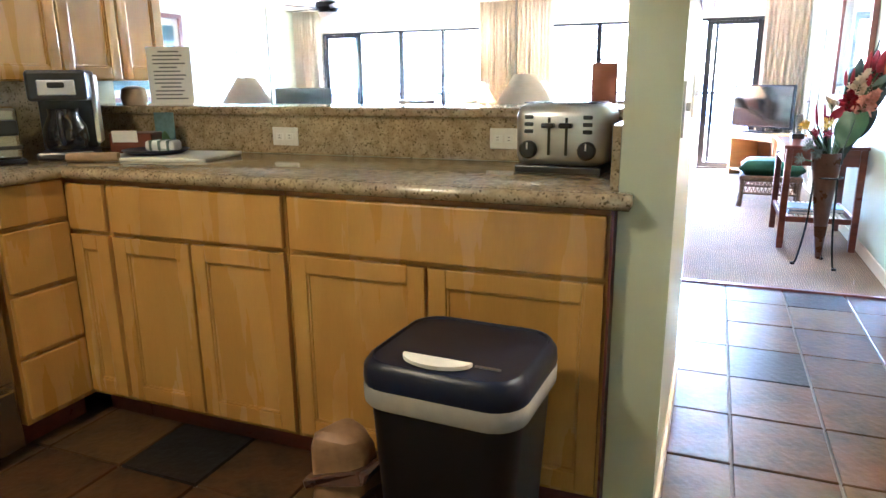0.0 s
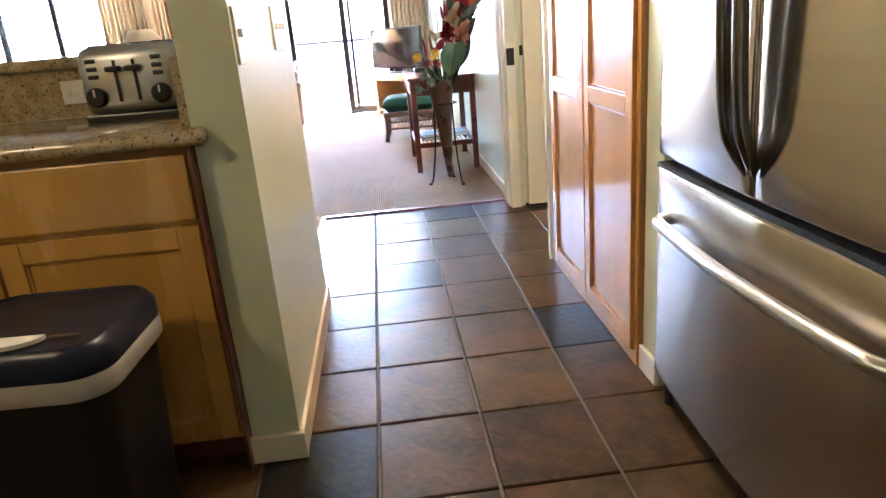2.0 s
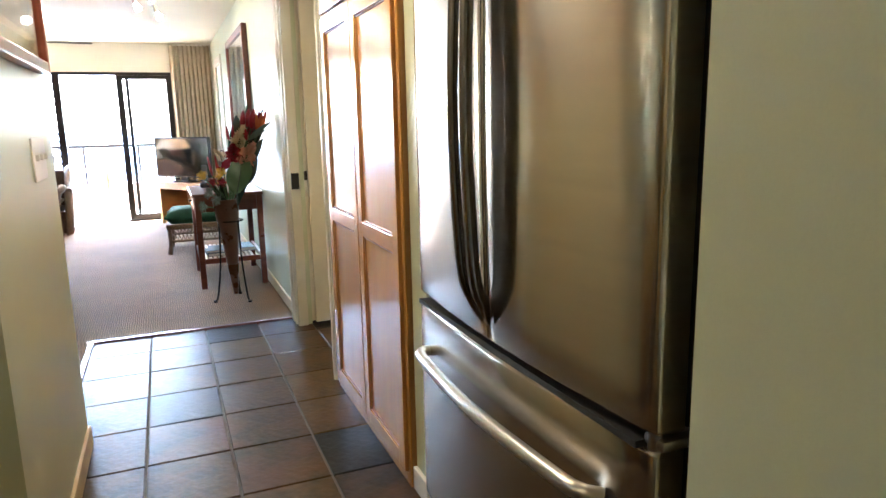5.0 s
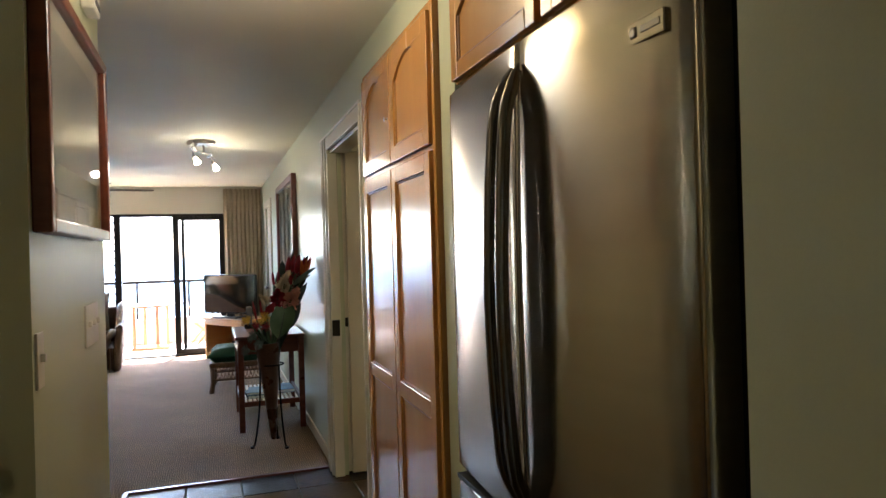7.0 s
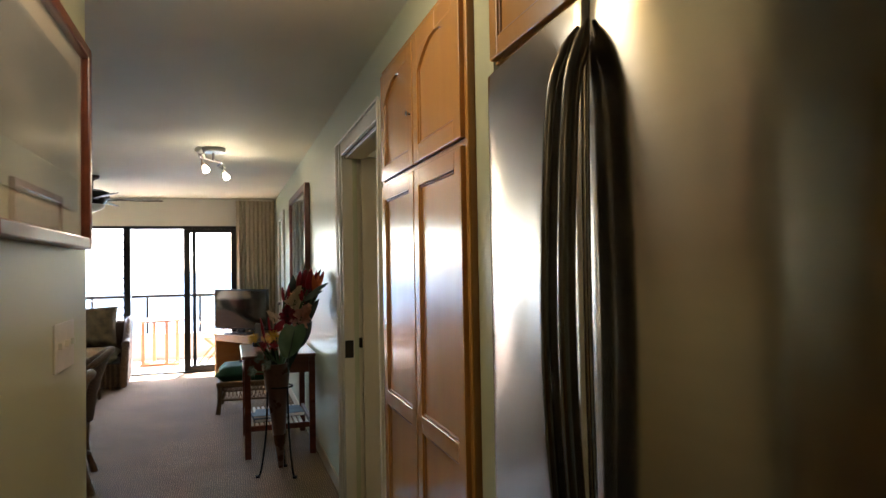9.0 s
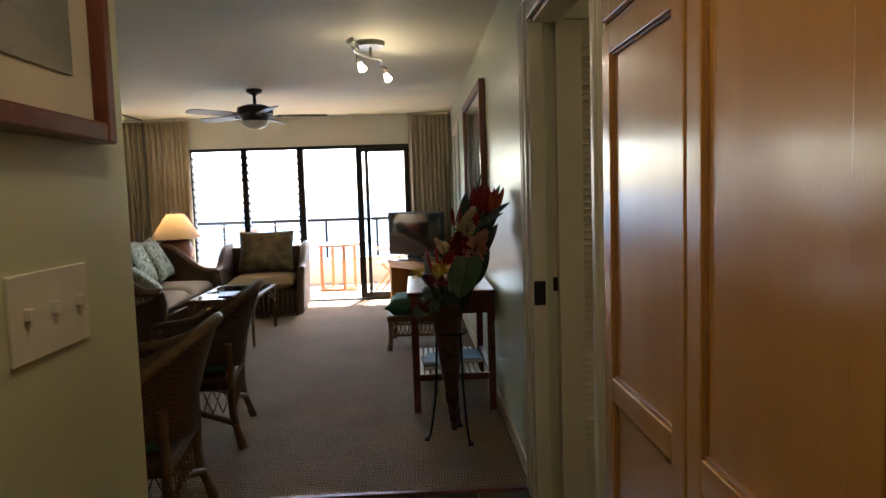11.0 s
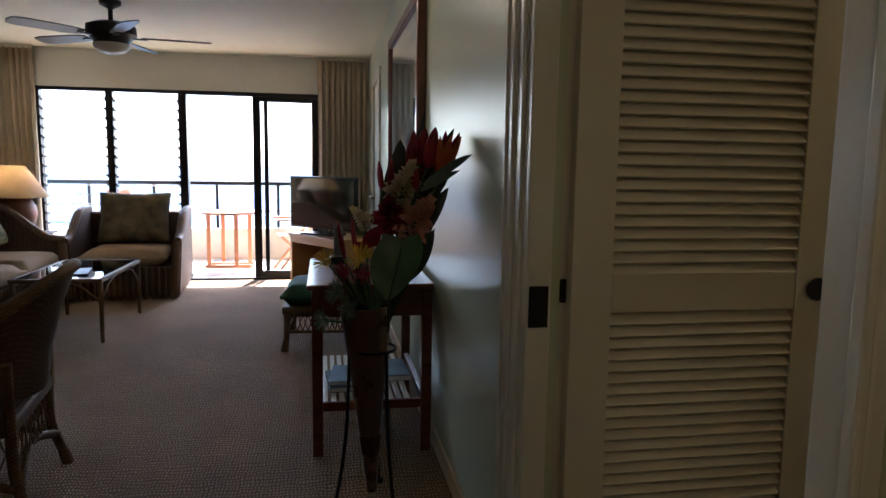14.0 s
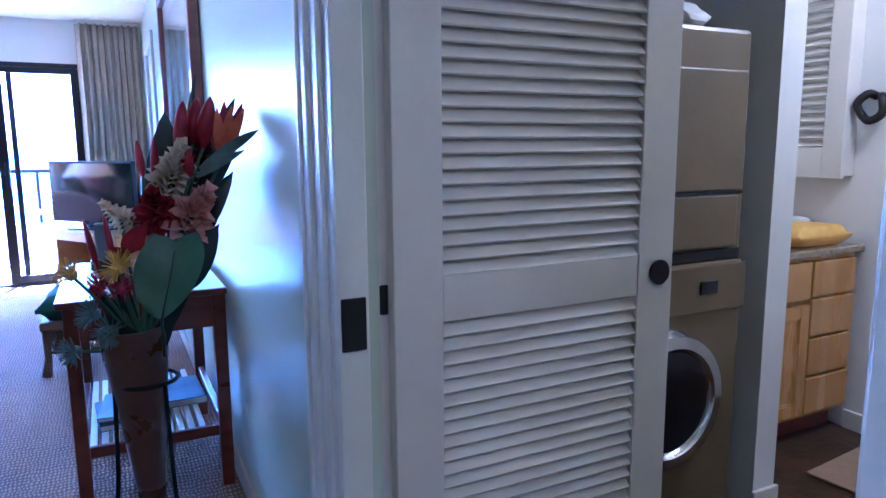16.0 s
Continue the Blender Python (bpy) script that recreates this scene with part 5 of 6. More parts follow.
bq = thing("flower_bouquet", "tropical bouquet of red and pink ginger, proteas and broad leaves", "bouquet", (VX, VY, 0.0))


def blade(bm, base, tip, width, bend=0.0, side=None, seg=8, cup=0.15):
    """A pointed leaf or petal with a folded midrib."""
    base, tip = Vector(base), Vector(tip)
    d = tip - base
    side = Vector(side) if side is not None else d.cross(Vector((0.3, 1, 0.2)))
    side = (side - d.normalized() * side.dot(d.normalized())).normalized()
    nrm = d.normalized().cross(side)
    rows = []
    for i in range(seg + 1):
        u = i / seg
        w = width * math.sin(math.pi * min(1, 0.08 + 0.92 * u)) ** 0.7 * (1 - 0.25 * u) if i < seg else 0.0005
        c = base + d * u + nrm * bend * math.sin(math.pi * u * 0.9) * d.length
        rows.append([bm.verts.new(c - side * w + nrm * cup * w), bm.verts.new(c - nrm * cup * w * 0.4), bm.verts.new(c + side * w + nrm * cup * w)])
    for a, b in zip(rows, rows[1:]):
        for k in range(2):
            bm.faces.new((a[k], a[k + 1], b[k + 1], b[k]))


def stem(tip, r=0.005):
    t = Vector(tip)
    bm = bmesh.new()
    tube(bm, curve_points([(0.0, 0.0, 0.68), (t.x * 0.45, t.y * 0.45, 0.68 + (t.z - 0.68) * 0.5), t], 6), r, 6)
    part("stem", bm, M_LEAF, bq, smooth=60)


def ginger(at_, up, size, material, label, rng):
    """A cone of overlapping waxy bracts."""
    stem(at_)
    bm = bmesh.new()
    up = Vector(up).normalized()
    x_ = up.orthogonal().normalized()
    y_ = up.cross(x_)
    for ring in range(9):
        v = ring / 8
        n = 9 - ring if ring < 6 else 3
        r = size * 0.30 * (1 - 0.75 * v)
        for k in range(n):
            a = 2 * math.pi * (k + 0.5 * (ring % 2)) / n + rng.uniform(-0.15, 0.15)
            out = x_ * math.cos(a) + y_ * math.sin(a)
            p = Vector(at_) + up * size * (v * 0.95 - 0.45) + out * r * 0.3
            tip = p + out * size * (0.42 - 0.30 * v) + up * size * (0.16 + 0.16 * v)
            blade(bm, p, tip, size * 0.15, 0.16, side=up.cross(out), seg=5, cup=0.45)
    part("ginger_flower", bm, material, bq, label, smooth=60)


def protea(at_, up, size, material, label, rng):
    stem(at_)
    bm = bmesh.new()
    up = Vector(up).normalized()
    for k in range(70):
        a, t = rng.uniform(0, 2 * math.pi), math.sqrt(rng.random()) * 1.35
        x_ = up.orthogonal().normalized()
        y_ = up.cross(x_)
        d = (up * math.cos(t) + (x_ * math.cos(a) + y_ * math.sin(a)) * math.sin(t)).normalized()
        rod(bm, Vector(at_) + d * size * 0.2, Vector(at_) + d * size * rng.uniform(0.85, 1.05), size * 0.035, size * 0.02, 5)
    bmesh.ops.create_icosphere(bm, subdivisions=2, radius=size * 0.35, matrix=Matrix.Translation(at_))
    part("protea_flower", bm, material, bq, label)


frng = random.Random(11)
for at_, up, size, material, label in (
    ((0.105, -0.02, 1.19), (0.2, -0.6, 0.7), 0.15, M_CREAM, "cream pink ginger flower"),
    ((0.055, -0.05, 1.09), (-0.1, -0.8, 0.5), 0.145, M_RED, "red ginger flower"),
    ((0.145, -0.07, 1.075), (0.3, -0.7, 0.6), 0.165, M_PINK, "pale pink ginger flower"),
    ((0.12, 0.0, 1.13), (0.4, -0.3, 0.8), 0.12, M_CREAM, "cream ginger flower"),
    ((0.20, 0.02, 1.22), (0.1, -0.5, 0.8), 0.135, M_RED, "dark red ginger flower"),
    ((-0.035, -0.01, 1.075), (-0.6, -0.4, 0.6), 0.085, M_CREAM, "white ginger flower"),
):
    ginger(at_, up, size, material, label, frng)
for at_, up, size, material, label in (
    ((-0.165, -0.02, 0.925), (-0.6, -0.6, 0.5), 0.05, M_YELLOW, "yellow pincushion flower"),
    ((-0.05, -0.06, 0.94), (-0.2, -0.8, 0.5), 0.055, M_YELLOW, "yellow pincushion flower"),
    ((-0.045, -0.07, 0.885), (-0.1, -1, 0.2), 0.045, M_RED, "dusky red thistle flower"),
    ((-0.10, 0.0, 0.88), (-0.5, -0.7, 0.4), 0.045, M_RED, "dusky red thistle flower"),
    ((-0.08, -0.06, 0.765), (-0.5, -0.8, 0.1), 0.055, M_GREYGREEN, "grey green thistle sprig"),
    ((-0.17, -0.03, 0.715), (-0.8, -0.5, 0.0), 0.05, M_GREYGREEN, "grey green thistle sprig"),
    ((-0.12, 0.03, 0.80), (-0.7, -0.4, 0.3), 0.055, M_GREYGREEN, "grey green thistle sprig"),
):
    protea(at_, up, size, material, label, frng)
# upright red buds and spiky bird flowers
for at_, tip, w in (((0.13, 0.0, 1.24), (0.145, -0.01, 1.39), 0.022), ((0.17, 0.02, 1.27), (0.185, 0.0, 1.40), 0.026), ((0.19, -0.03, 1.26), (0.215, -0.05, 1.40), 0.026), ((0.15, -0.05, 1.18), (0.13, -0.06, 1.30), 0.018), ((0.03, 0.0, 1.18), (0.02, -0.01, 1.28), 0.012), ((0.06, 0.0, 1.18), (0.065, -0.01, 1.29), 0.012), ((-0.10, 0.0, 0.93), (-0.125, -0.01, 1.07), 0.010), ((-0.06, 0.0, 0.95), (-0.075, -0.01, 1.08), 0.010)):
    bm = bmesh.new()
    a, b = Vector(at_), Vector(tip)
    tube(bm, [a + (b - a) * u for u in (0, 0.15, 0.4, 0.7, 0.9, 1)], [w * 0.3, w * 0.8, w, w * 0.8, w * 0.45, 0.002], 10)
    part("ginger_bud", bm, M_RED, bq, "closed red bud", smooth=60)
    stem(at_)
bm = bmesh.new()
for tip in ((0.265, -0.09, 1.375), (0.298, -0.10, 1.37), (0.225, -0.09, 1.37), (0.285, -0.13, 1.35)):
    blade(bm, (0.235, -0.07, 1.225), tip, 0.018, 0.05)
part("bird_flower", bm, M_ORANGE, bq, "orange bird of paradise flower", smooth=60)
bm = bmesh.new()
for tip in ((0.300, -0.06, 1.385), (0.25, -0.06, 1.39), (0.205, -0.06, 1.37)):
    blade(bm, (0.235, -0.06, 1.225), tip, 0.020, -0.05)
part("bird_flower", bm, M_RED, bq, "dark red pointed bracts", smooth=60)
bm = bmesh.new()
blade(bm, (0.17, -0.09, 1.20), (0.30, -0.24, 1.30), 0.017, -0.18)
blade(bm, (0.16, -0.08, 1.18), (0.275, -0.18, 1.25), 0.014, -0.12)
part("bird_beak", bm, M_GREYGREEN, bq, "grey green pointed sheath", smooth=60)
stem((0.235, -0.065, 1.23))
# broad leaf in front, dark leaves behind
bm = bmesh.new()
c0 = Vector((0.045, -0.13, 0.80))
rows = []
for i in range(13):
    u = i / 12
    w = 0.092 * (math.sin(math.pi * (0.06 + 0.80 * u)) ** 0.55) * (0.80 + 0.28 * u)
    c = c0 + Vector((0.05 * u, 0.02 * u, 0.205 * u))
    row = []
    for j in range(9):
        v = j / 4 - 1
        lift = 0.012 if (i == 12 and abs(v) > 0.2) else 0.0
        row.append(bm.verts.new(c + Vector((w * v, 0.022 * abs(v) ** 1.5 + 0.004 * math.sin(9 * u + 3 * v), 0.014 * abs(v) + lift))))
    rows.append(row)
for a, b in zip(rows, rows[1:]):
    for j in range(8):
        bm.faces.new((a[j], a[j + 1], b[j + 1], b[j]))
part("broad_leaf", bm, M_LEAF, bq, "large rounded green leaf", smooth=60)
bm = bmesh.new()
tube(bm, [(0.045, -0.136, 0.70), (0.045, -0.136, 0.80), (0.07, -0.128, 0.90), (0.09, -0.117, 0.985)], [0.005, 0.004, 0.003, 0.002], 6)
part("leaf_midrib", bm, M_LEAF_DARK, bq, smooth=60)
for base, tip, w in (((0.09, 0.05, 0.85), (0.27, 0.05, 1.18), 0.036), ((0.08, 0.04, 0.8), (0.225, -0.01, 1.04), 0.032), ((0.06, 0.06, 1.05), (0.09, 0.06, 1.33), 0.035), ((0.12, 0.06, 1.05), (0.20, 0.07, 1.38), 0.045), ((0.1, 0.04, 0.95), (0.26, 0.03, 1.28), 0.03), ((0.17, 0.04, 1.15), (0.245, 0.02, 1.36), 0.035), ((0.0, 0.05, 0.72), (-0.13, 0.03, 0.9), 0.025), ((0.02, 0.0, 0.7), (-0.10, -0.05, 0.82), 0.02), ((0.15, 0.03, 1.25), (0.19, 0.03, 1.47), 0.010), ((0.14, 0.0, 0.98), (0.27, -0.02, 1.19), 0.034), ((0.15, -0.02, 1.10), (0.27, -0.06, 1.25), 0.028), ((0.20, 0.0, 1.20), (0.285, -0.03, 1.40), 0.022), ((0.10, 0.03, 1.15), (0.10, 0.02, 1.36), 0.04), ((0.12, -0.03, 0.86), (0.215, -0.05, 1.04), 0.04), ((0.05, -0.03, 0.7), (0.11, -0.06, 0.98), 0.025), ((0.04, 0.02, 0.70), (0.18, 0.0, 1.0), 0.03), ((-0.01, 0.02, 0.72), (-0.06, -0.02, 1.0), 0.022)):
    bm = bmesh.new()
    blade(bm, base, tip, w, 0.06)
    part("dark_leaf", bm, M_LEAF_DARK, bq, "dark pointed leaf", smooth=60)
for a, b, w in (((-0.03, -0.03, 0.98), (0.03, -0.07, 1.06), 0.03), ((-0.03, -0.04, 0.97), (-0.07, -0.06, 1.0), 0.022), ((-0.01, -0.06, 0.99), (0.02, -0.10, 1.03), 0.022)):
    bm = bmesh.new()
    blade(bm, a, b, w, 0.1)
    part("magenta_petal", bm, M_RED, bq, "deep magenta petal", smooth=60)

# ---- ottoman ----
ot = thing("ottoman", "honey wicker ottoman with a dark green cushion", "ottoman", (0.64, 7.62, 0.006), -3)
part("frame", bx(-0.28, 0.28, -0.28, 0.28, 0.255, 0.31, bevel=0.015), M_WICKER_LIGHT, ot)
bm = bmesh.new()
cushion(bm, 0.58, 0.58, 0.16, pose(0, 0, 0.375), 0.22)
part("cushion", bm, M_GREEN, ot, smooth=60)
for sx in (-1, 1):
    for sy in (-1, 1):
        bm = bmesh.new()
        tube(bm, [(sx * 0.25, sy * 0.25, 0.27), (sx * 0.25, sy * 0.25, 0.1), (sx * 0.265, sy * 0.265, 0.0)], [0.024, 0.02, 0.027], 8)
        part("leg", bm, M_WICKER_LIGHT, ot, smooth=60)
for a, b in (((-0.25, -0.255), (0.25, -0.255)), ((-0.255, -0.25), (-0.255, 0.25)), ((-0.25, 0.255), (0.25, 0.255))):
    bm = bmesh.new()
    tube(bm, [(a[0], a[1], 0.135), (b[0], b[1], 0.135)], 0.012, 6)
    for k in range(14):
        for s in (0, 1):
            u0, u1 = (k + s) / 14, (k + 1 - s) / 14
            rod(bm, (a[0] + (b[0] - a[0]) * u0, a[1] + (b[1] - a[1]) * u0, 0.135), (a[0] + (b[0] - a[0]) * u1, a[1] + (b[1] - a[1]) * u1, 0.26), 0.004, seg=5)
    part("lattice", bm, M_WICKER_LIGHT, ot, "open wicker lattice")

# ---- television and its stand ----
tvs = thing("tv_stand", "honey pine television stand with an open bay", "tv stand", (0.70, 9.66, 0.006), -57)
part("top", bx(-0.46, 0.46, -0.23, 0.23, 0.53, 0.56, bevel=0.006), M_PINE, tvs)
for x in (-0.44, 0.40):
    part("side", bx(x, x + 0.04, -0.21, 0.21, 0.0, 0.53, bevel=0.004), M_PINE, tvs)
part("back", bx(-0.40, 0.40, 0.19, 0.205, 0.05, 0.53), M_MAPLE_DARK, tvs)
part("shelf", bx(-0.40, 0.40, -0.20, 0.19, 0.06, 0.085), M_PINE, tvs)
part("front_rail", bx(-0.40, 0.40, -0.215, -0.19, 0.47, 0.53, bevel=0.003), M_PINE, tvs)
part("player", bx(-0.2, 0.2, -0.15, 0.12, 0.085, 0.14, bevel=0.004), M_BLACK, tvs)
tv = thing("television", "flat black television reflecting the bright window", "television", (0.62, 9.72, 0.566), -46)
part("screen", bx(-0.45, 0.45, -0.022, -0.018, 0.075, 0.565), M_SCREEN, tv)
part("housing", bx(-0.465, 0.465, -0.018, 0.03, 0.055, 0.585, bevel=0.008), M_BLACK, tv)
part("stand_neck", bx(-0.05, 0.05, -0.01, 0.03, 0.01, 0.07), M_BLACK, tv)
part("stand_foot", bx(-0.22, 0.22, -0.11, 0.11, 0.0, 0.014, bevel=0.005), M_BLACK, tv)


# ---- pictures ----
def picture(name, label, m, w, h, border, mount, fmat, pmat):
    """A framed picture in the plane y = 0 of m, facing -y, from its lower left corner."""
    p = thing(name, label, "picture")
    def put(n, bm, mt, lab="", par=None):
        bmesh.ops.transform(bm, matrix=m, verts=bm.verts[:])
        return part(n, bm, mt, par or p, lab)
    for q in ((0, border, 0, h), (w - border, w, 0, h), (border, w - border, 0, border), (border, w - border, h - border, h)):
        f_ = put("frame", bx(q[0], q[1], -0.045, 0.0, q[2], q[3], bevel=0.006), fmat)
    put("mat", bx(border, w - border, -0.018, -0.004, border, h - border), M_MAT_BOARD, "pale mat board")
    put("print", bx(border + mount, w - border - mount, -0.022, -0.0185, border + mount, h - border - mount), pmat)
    g = put("glass", bx(border, w - border, -0.030, -0.027, border, h - border), M_GLASS_PICTURE, "clear glass")
    return p


mleft = Matrix.Translation((0.0, 1.97, 1.475)) @ pose(0, 0, 0, 0, 0, 90) 
picture("picture_hall", "cherry framed sea print with wide mat and glass", mleft, 0.98, 0.66, 0.038, 0.075, M_CHERRY, M_PRINT)
mright = Matrix.Translation((1.118, 7.62, 1.02)) @ pose(0, 0, 0, 0, 0, -90)
picture("picture_living", "large dark framed blue green landscape print", mright, 1.50, 1.10, 0.06, 0.09, M_CHERRY, M_SEAPRINT)


def switch_plate(y0, y1, z0, z1, n, label):
    s = thing("light_switch", label, "switch", (0, 0, 0))
    part("plate", bx(0.0, 0.007, y0, y1, z0, z1, bevel=0.002), M_WHITE, s)
    for k in range(n):
        y = y0 + (y1 - y0) * (k + 0.5) / n
        part("toggle", bx(0.006, 0.018, y - 0.006, y + 0.006, (z0 + z1) / 2 - 0.004, (z0 + z1) / 2 + 0.016, bevel=0.002), M_WHITE, s)


switch_plate(2.62, 2.86, 1.115, 1.255, 3, "white triple light switch on the hall wall")
switch_plate(1.965, 2.03, 1.10, 1.235, 1, "white single light switch on the hall wall")
ch = thing("door_chime", "white plastic door chime high on the wall", "chime", (0, 0, 0))
part("cover", bx(0.0, 0.045, 2.70, 2.83, 2.27, 2.37, bevel=0.008), M_WHITE, ch)
part("grille", bx(0.045, 0.048, 2.72, 2.81, 2.29, 2.31), M_INK, ch)

# ---- laundry ----
ws = thing("washing_machine", "champagne front loading washing machine with round door", "washing machine", (2.22, 4.66, 0.0))
part("body", bx(-0.33, 0.33, 0, 0.70, 0.01, 0.90, bevel=0.015), M_WASHER, ws)
part("control_panel", bx(-0.33, 0.33, -0.012, 0.0, 0.74, 0.89, bevel=0.005), M_WASHER, ws)
part("display", bx(0.13, 0.20, -0.016, -0.011, 0.80, 0.84), M_BLACK, ws)
part("dispenser", bx(-0.30, -0.16, -0.018, -0.011, 0.70, 0.735, bevel=0.003), M_BLACK, ws)
bm = bmesh.new()
lathe(bm, [(0.215, 0.0), (0.225, 0.02), (0.21, 0.045), (0.175, 0.05), (0.16, 0.035), (0.155, 0.0)], 40, pose(0.0, 0.0, 0.48, 90))
wd = part("door", bm, M_CHROME, ws, "chrome rimmed round door", smooth=40)
bm = bmesh.new()
lathe(bm, [(0.0, 0.012), (0.08, 0.014), (0.16, 0.034)], 36, pose(0.0, 0.0, 0.48, 90))
part("door_glass", bm, M_ANTHR, wd, "dark round glass", smooth=60)
dy = thing("tumble_dryer", "champagne dryer stacked on the washing machine", "dryer", (2.22, 4.66, 0.905))
part("body", bx(-0.33, 0.33, 0.015, 0.70, 0.0, 0.70, bevel=0.015), M_WASHER, dy)
part("plinth", bx(-0.31, 0.31, 0.004, 0.02, -0.002, 0.028), M_RUBBER, dy)
part("door", bx(-0.28, 0.28, -0.006, 0.018, 0.035, 0.20, bevel=0.006), M_WASHER, dy)
part("upper_panel", bx(-0.30, 0.30, -0.006, 0.018, 0.212, 0.575, bevel=0.006), M_WASHER, dy)
part("gap", bx(-0.30, 0.30, -0.004, 0.017, 0.201, 0.211), M_RUBBER, dy)
bm = bx(-0.33, 0.33, 0.0, 0.10, 0.0, 0.115, bevel=0.012, turn=pose(0, 0.012, 0.588, -28))
part("control_panel", bm, M_WASHER, dy)
bg = thing("plastic_bag", "crumpled white plastic bag on the dryer", "bag", (2.36, 4.85, 1.605))
bm = bmesh.new()
bmesh.ops.create_icosphere(bm, subdivisions=3, radius=0.12)
for v in bm.verts:
    v.co *= 1 + 0.25 * noise.noise(v.co * 14)
    v.co.z = max(0.0, 0.45 * v.co.z + 0.04)
part("bag", bm, M_WHITE, bg, smooth=40)

# ---- bathroom ----
vn = thing("vanity", "light maple bathroom vanity with drawers", "vanity")
part("body", bx(2.72, 3.60, 4.95, 5.47, 0.10, 0.80), M_MAPLE, vn)
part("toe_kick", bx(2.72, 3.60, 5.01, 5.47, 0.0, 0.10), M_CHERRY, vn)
mv = pose(0, 4.95, 0)
shaker_door(vn, "door", 2.74, 3.30, 0.12, 0.60, mv)
slab_front(vn, "drawer_front", 2.74, 3.30, 0.62, 0.78, mv)
for a, b in ((0.12, 0.28), (0.29, 0.45), (0.46, 0.62), (0.63, 0.78)):
    slab_front(vn, "drawer_front", 3.31, 3.59, a, b, mv)
part("top", bx(2.70, 3.62, 4.92, 5.48, 0.80, 0.83, bevel=0.006), M_GRANITE, vn)
tw = thing("towel", "folded mustard yellow towel on the vanity", "towel", (3.40, 5.06, 0.83))
bm = bmesh.new()
cushion(bm, 0.34, 0.22, 0.09, pose(0, 0, 0.045), 0.2)
part("towel", bm, M_YELLOW, tw, smooth=60)
tw = thing("towel_heap", "crumpled tan cloth standing behind the towel", "cloth", (3.28, 5.28, 0.83))
bm = bmesh.new()
bmesh.ops.create_icosphere(bm, subdivisions=3, radius=0.13)
for v in bm.verts:
    v.co *= 1 + 0.3 * noise.noise(v.co * 11)
    v.co.z = max(0.0, v.co.z + 0.10)
part("cloth", bm, M_PINE, tw, smooth=60)
hb = thing("toiletry_bag", "blue and white toiletry bag on the vanity", "bag", (3.42, 5.22, 0.83), -15)
part("body", bx(-0.16, 0.16, -0.05, 0.05, 0.0, 0.10, bevel=0.02), M_PAPER, hb)
part("strap", bx(-0.17, 0.17, -0.058, -0.05, 0.06, 0.085, bevel=0.003), mat("blue_strap", (0.03, 0.09, 0.30), None, 0.5), hb)
mc = thing("louvered_cabinet", "white louvered medicine cabinet on the bathroom wall", "cabinet")
part("body", bx(3.54, 3.618, 5.00, 5.46, 1.12, 1.95), M_TRIM, mc)
for q in ((4.99, 5.08, 1.11, 1.96), (5.41, 5.47, 1.11, 1.96), (5.08, 5.41, 1.11, 1.24), (5.08, 5.41, 1.86, 1.96)):
    part("door_rail", bx(3.515, 3.54, q[0], q[1], q[2], q[3], bevel=0.003), M_TRIM, mc)
slat = None
for k in range(17):
    if slat is None:
        slat = part("slat", bx(-0.016, 0.016, 0, 0.33, -0.004, 0.004, turn=pose(0, 0, 0, 0, -40)), M_TRIM, mc)
    else:
        o = new("slat", slat.data)
        o.parent = mc
        slat = o
    slat.location = (3.528, 5.08, 1.255 + k * 0.036)
sc = thing("towel_ring_ornament", "bronze scrolled ornament on the bathroom wall", "ornament", (3.615, 4.925, 1.40))
bm = bmesh.new()
tube(bm, curve_points([(0, 0, 0.05), (-0.03, 0.02, 0.06), (-0.05, 0.05, 0.02), (-0.04, 0.03, -0.03), (-0.05, -0.01, -0.05), (-0.04, -0.05, -0.02), (-0.03, -0.04, 0.04), (0, -0.02, 0.05)], 9), 0.017, 12)
part("scroll", bm, M_DARK_METAL, sc, smooth=60)
bl = thing("ceiling_light", "round lit bathroom ceiling light", "ceiling light", (3.15, 4.2, CEIL))
bm = bmesh.new()
lathe(bm, [(0.0, 0.0), (0.14, 0.0), (0.13, -0.05), (0.07, -0.08), (0.0, -0.09)], 24)
part("shade", bm, M_DOME, bl, smooth=50)
point_lamp(3.15, 4.2, CEIL - 0.14, 0.50, (1.0, 0.76, 0.45), 0.08)
pm = thing("bath_mat", "pale bath mat on the dark floor", "mat", (3.3, 4.62, 0.0), 6)
part("mat", bx(-0.22, 0.22, -0.14, 0.14, 0.0, 0.010, bevel=0.003), M_TAN, pm)

# ---- lanai furniture ----
lt = thing("lanai_table", "round coral teak table with slatted legs", "table", (-0.50, 11.28, -0.015))
bm = bmesh.new()
lathe(bm, [(0.0, 0.68), (0.33, 0.68), (0.33, 0.71), (0.0, 0.71)], 28)
part("tabletop", bm, M_TEAK, lt)
for a in (25, 115, 205, 295):
    ca, sa = math.cos(radians(a)), math.sin(radians(a))
    part("leg", bx(0.25 * ca - 0.022, 0.25 * ca + 0.022, 0.25 * sa - 0.022, 0.25 * sa + 0.022, 0.06, 0.68), M_TEAK, lt)
part("foot_bar", bx(-0.27, 0.27, -0.13, -0.09, 0.03, 0.07), M_TEAK, lt)
part("foot_bar", bx(-0.27, 0.27, 0.09, 0.13, 0.03, 0.07), M_TEAK, lt)


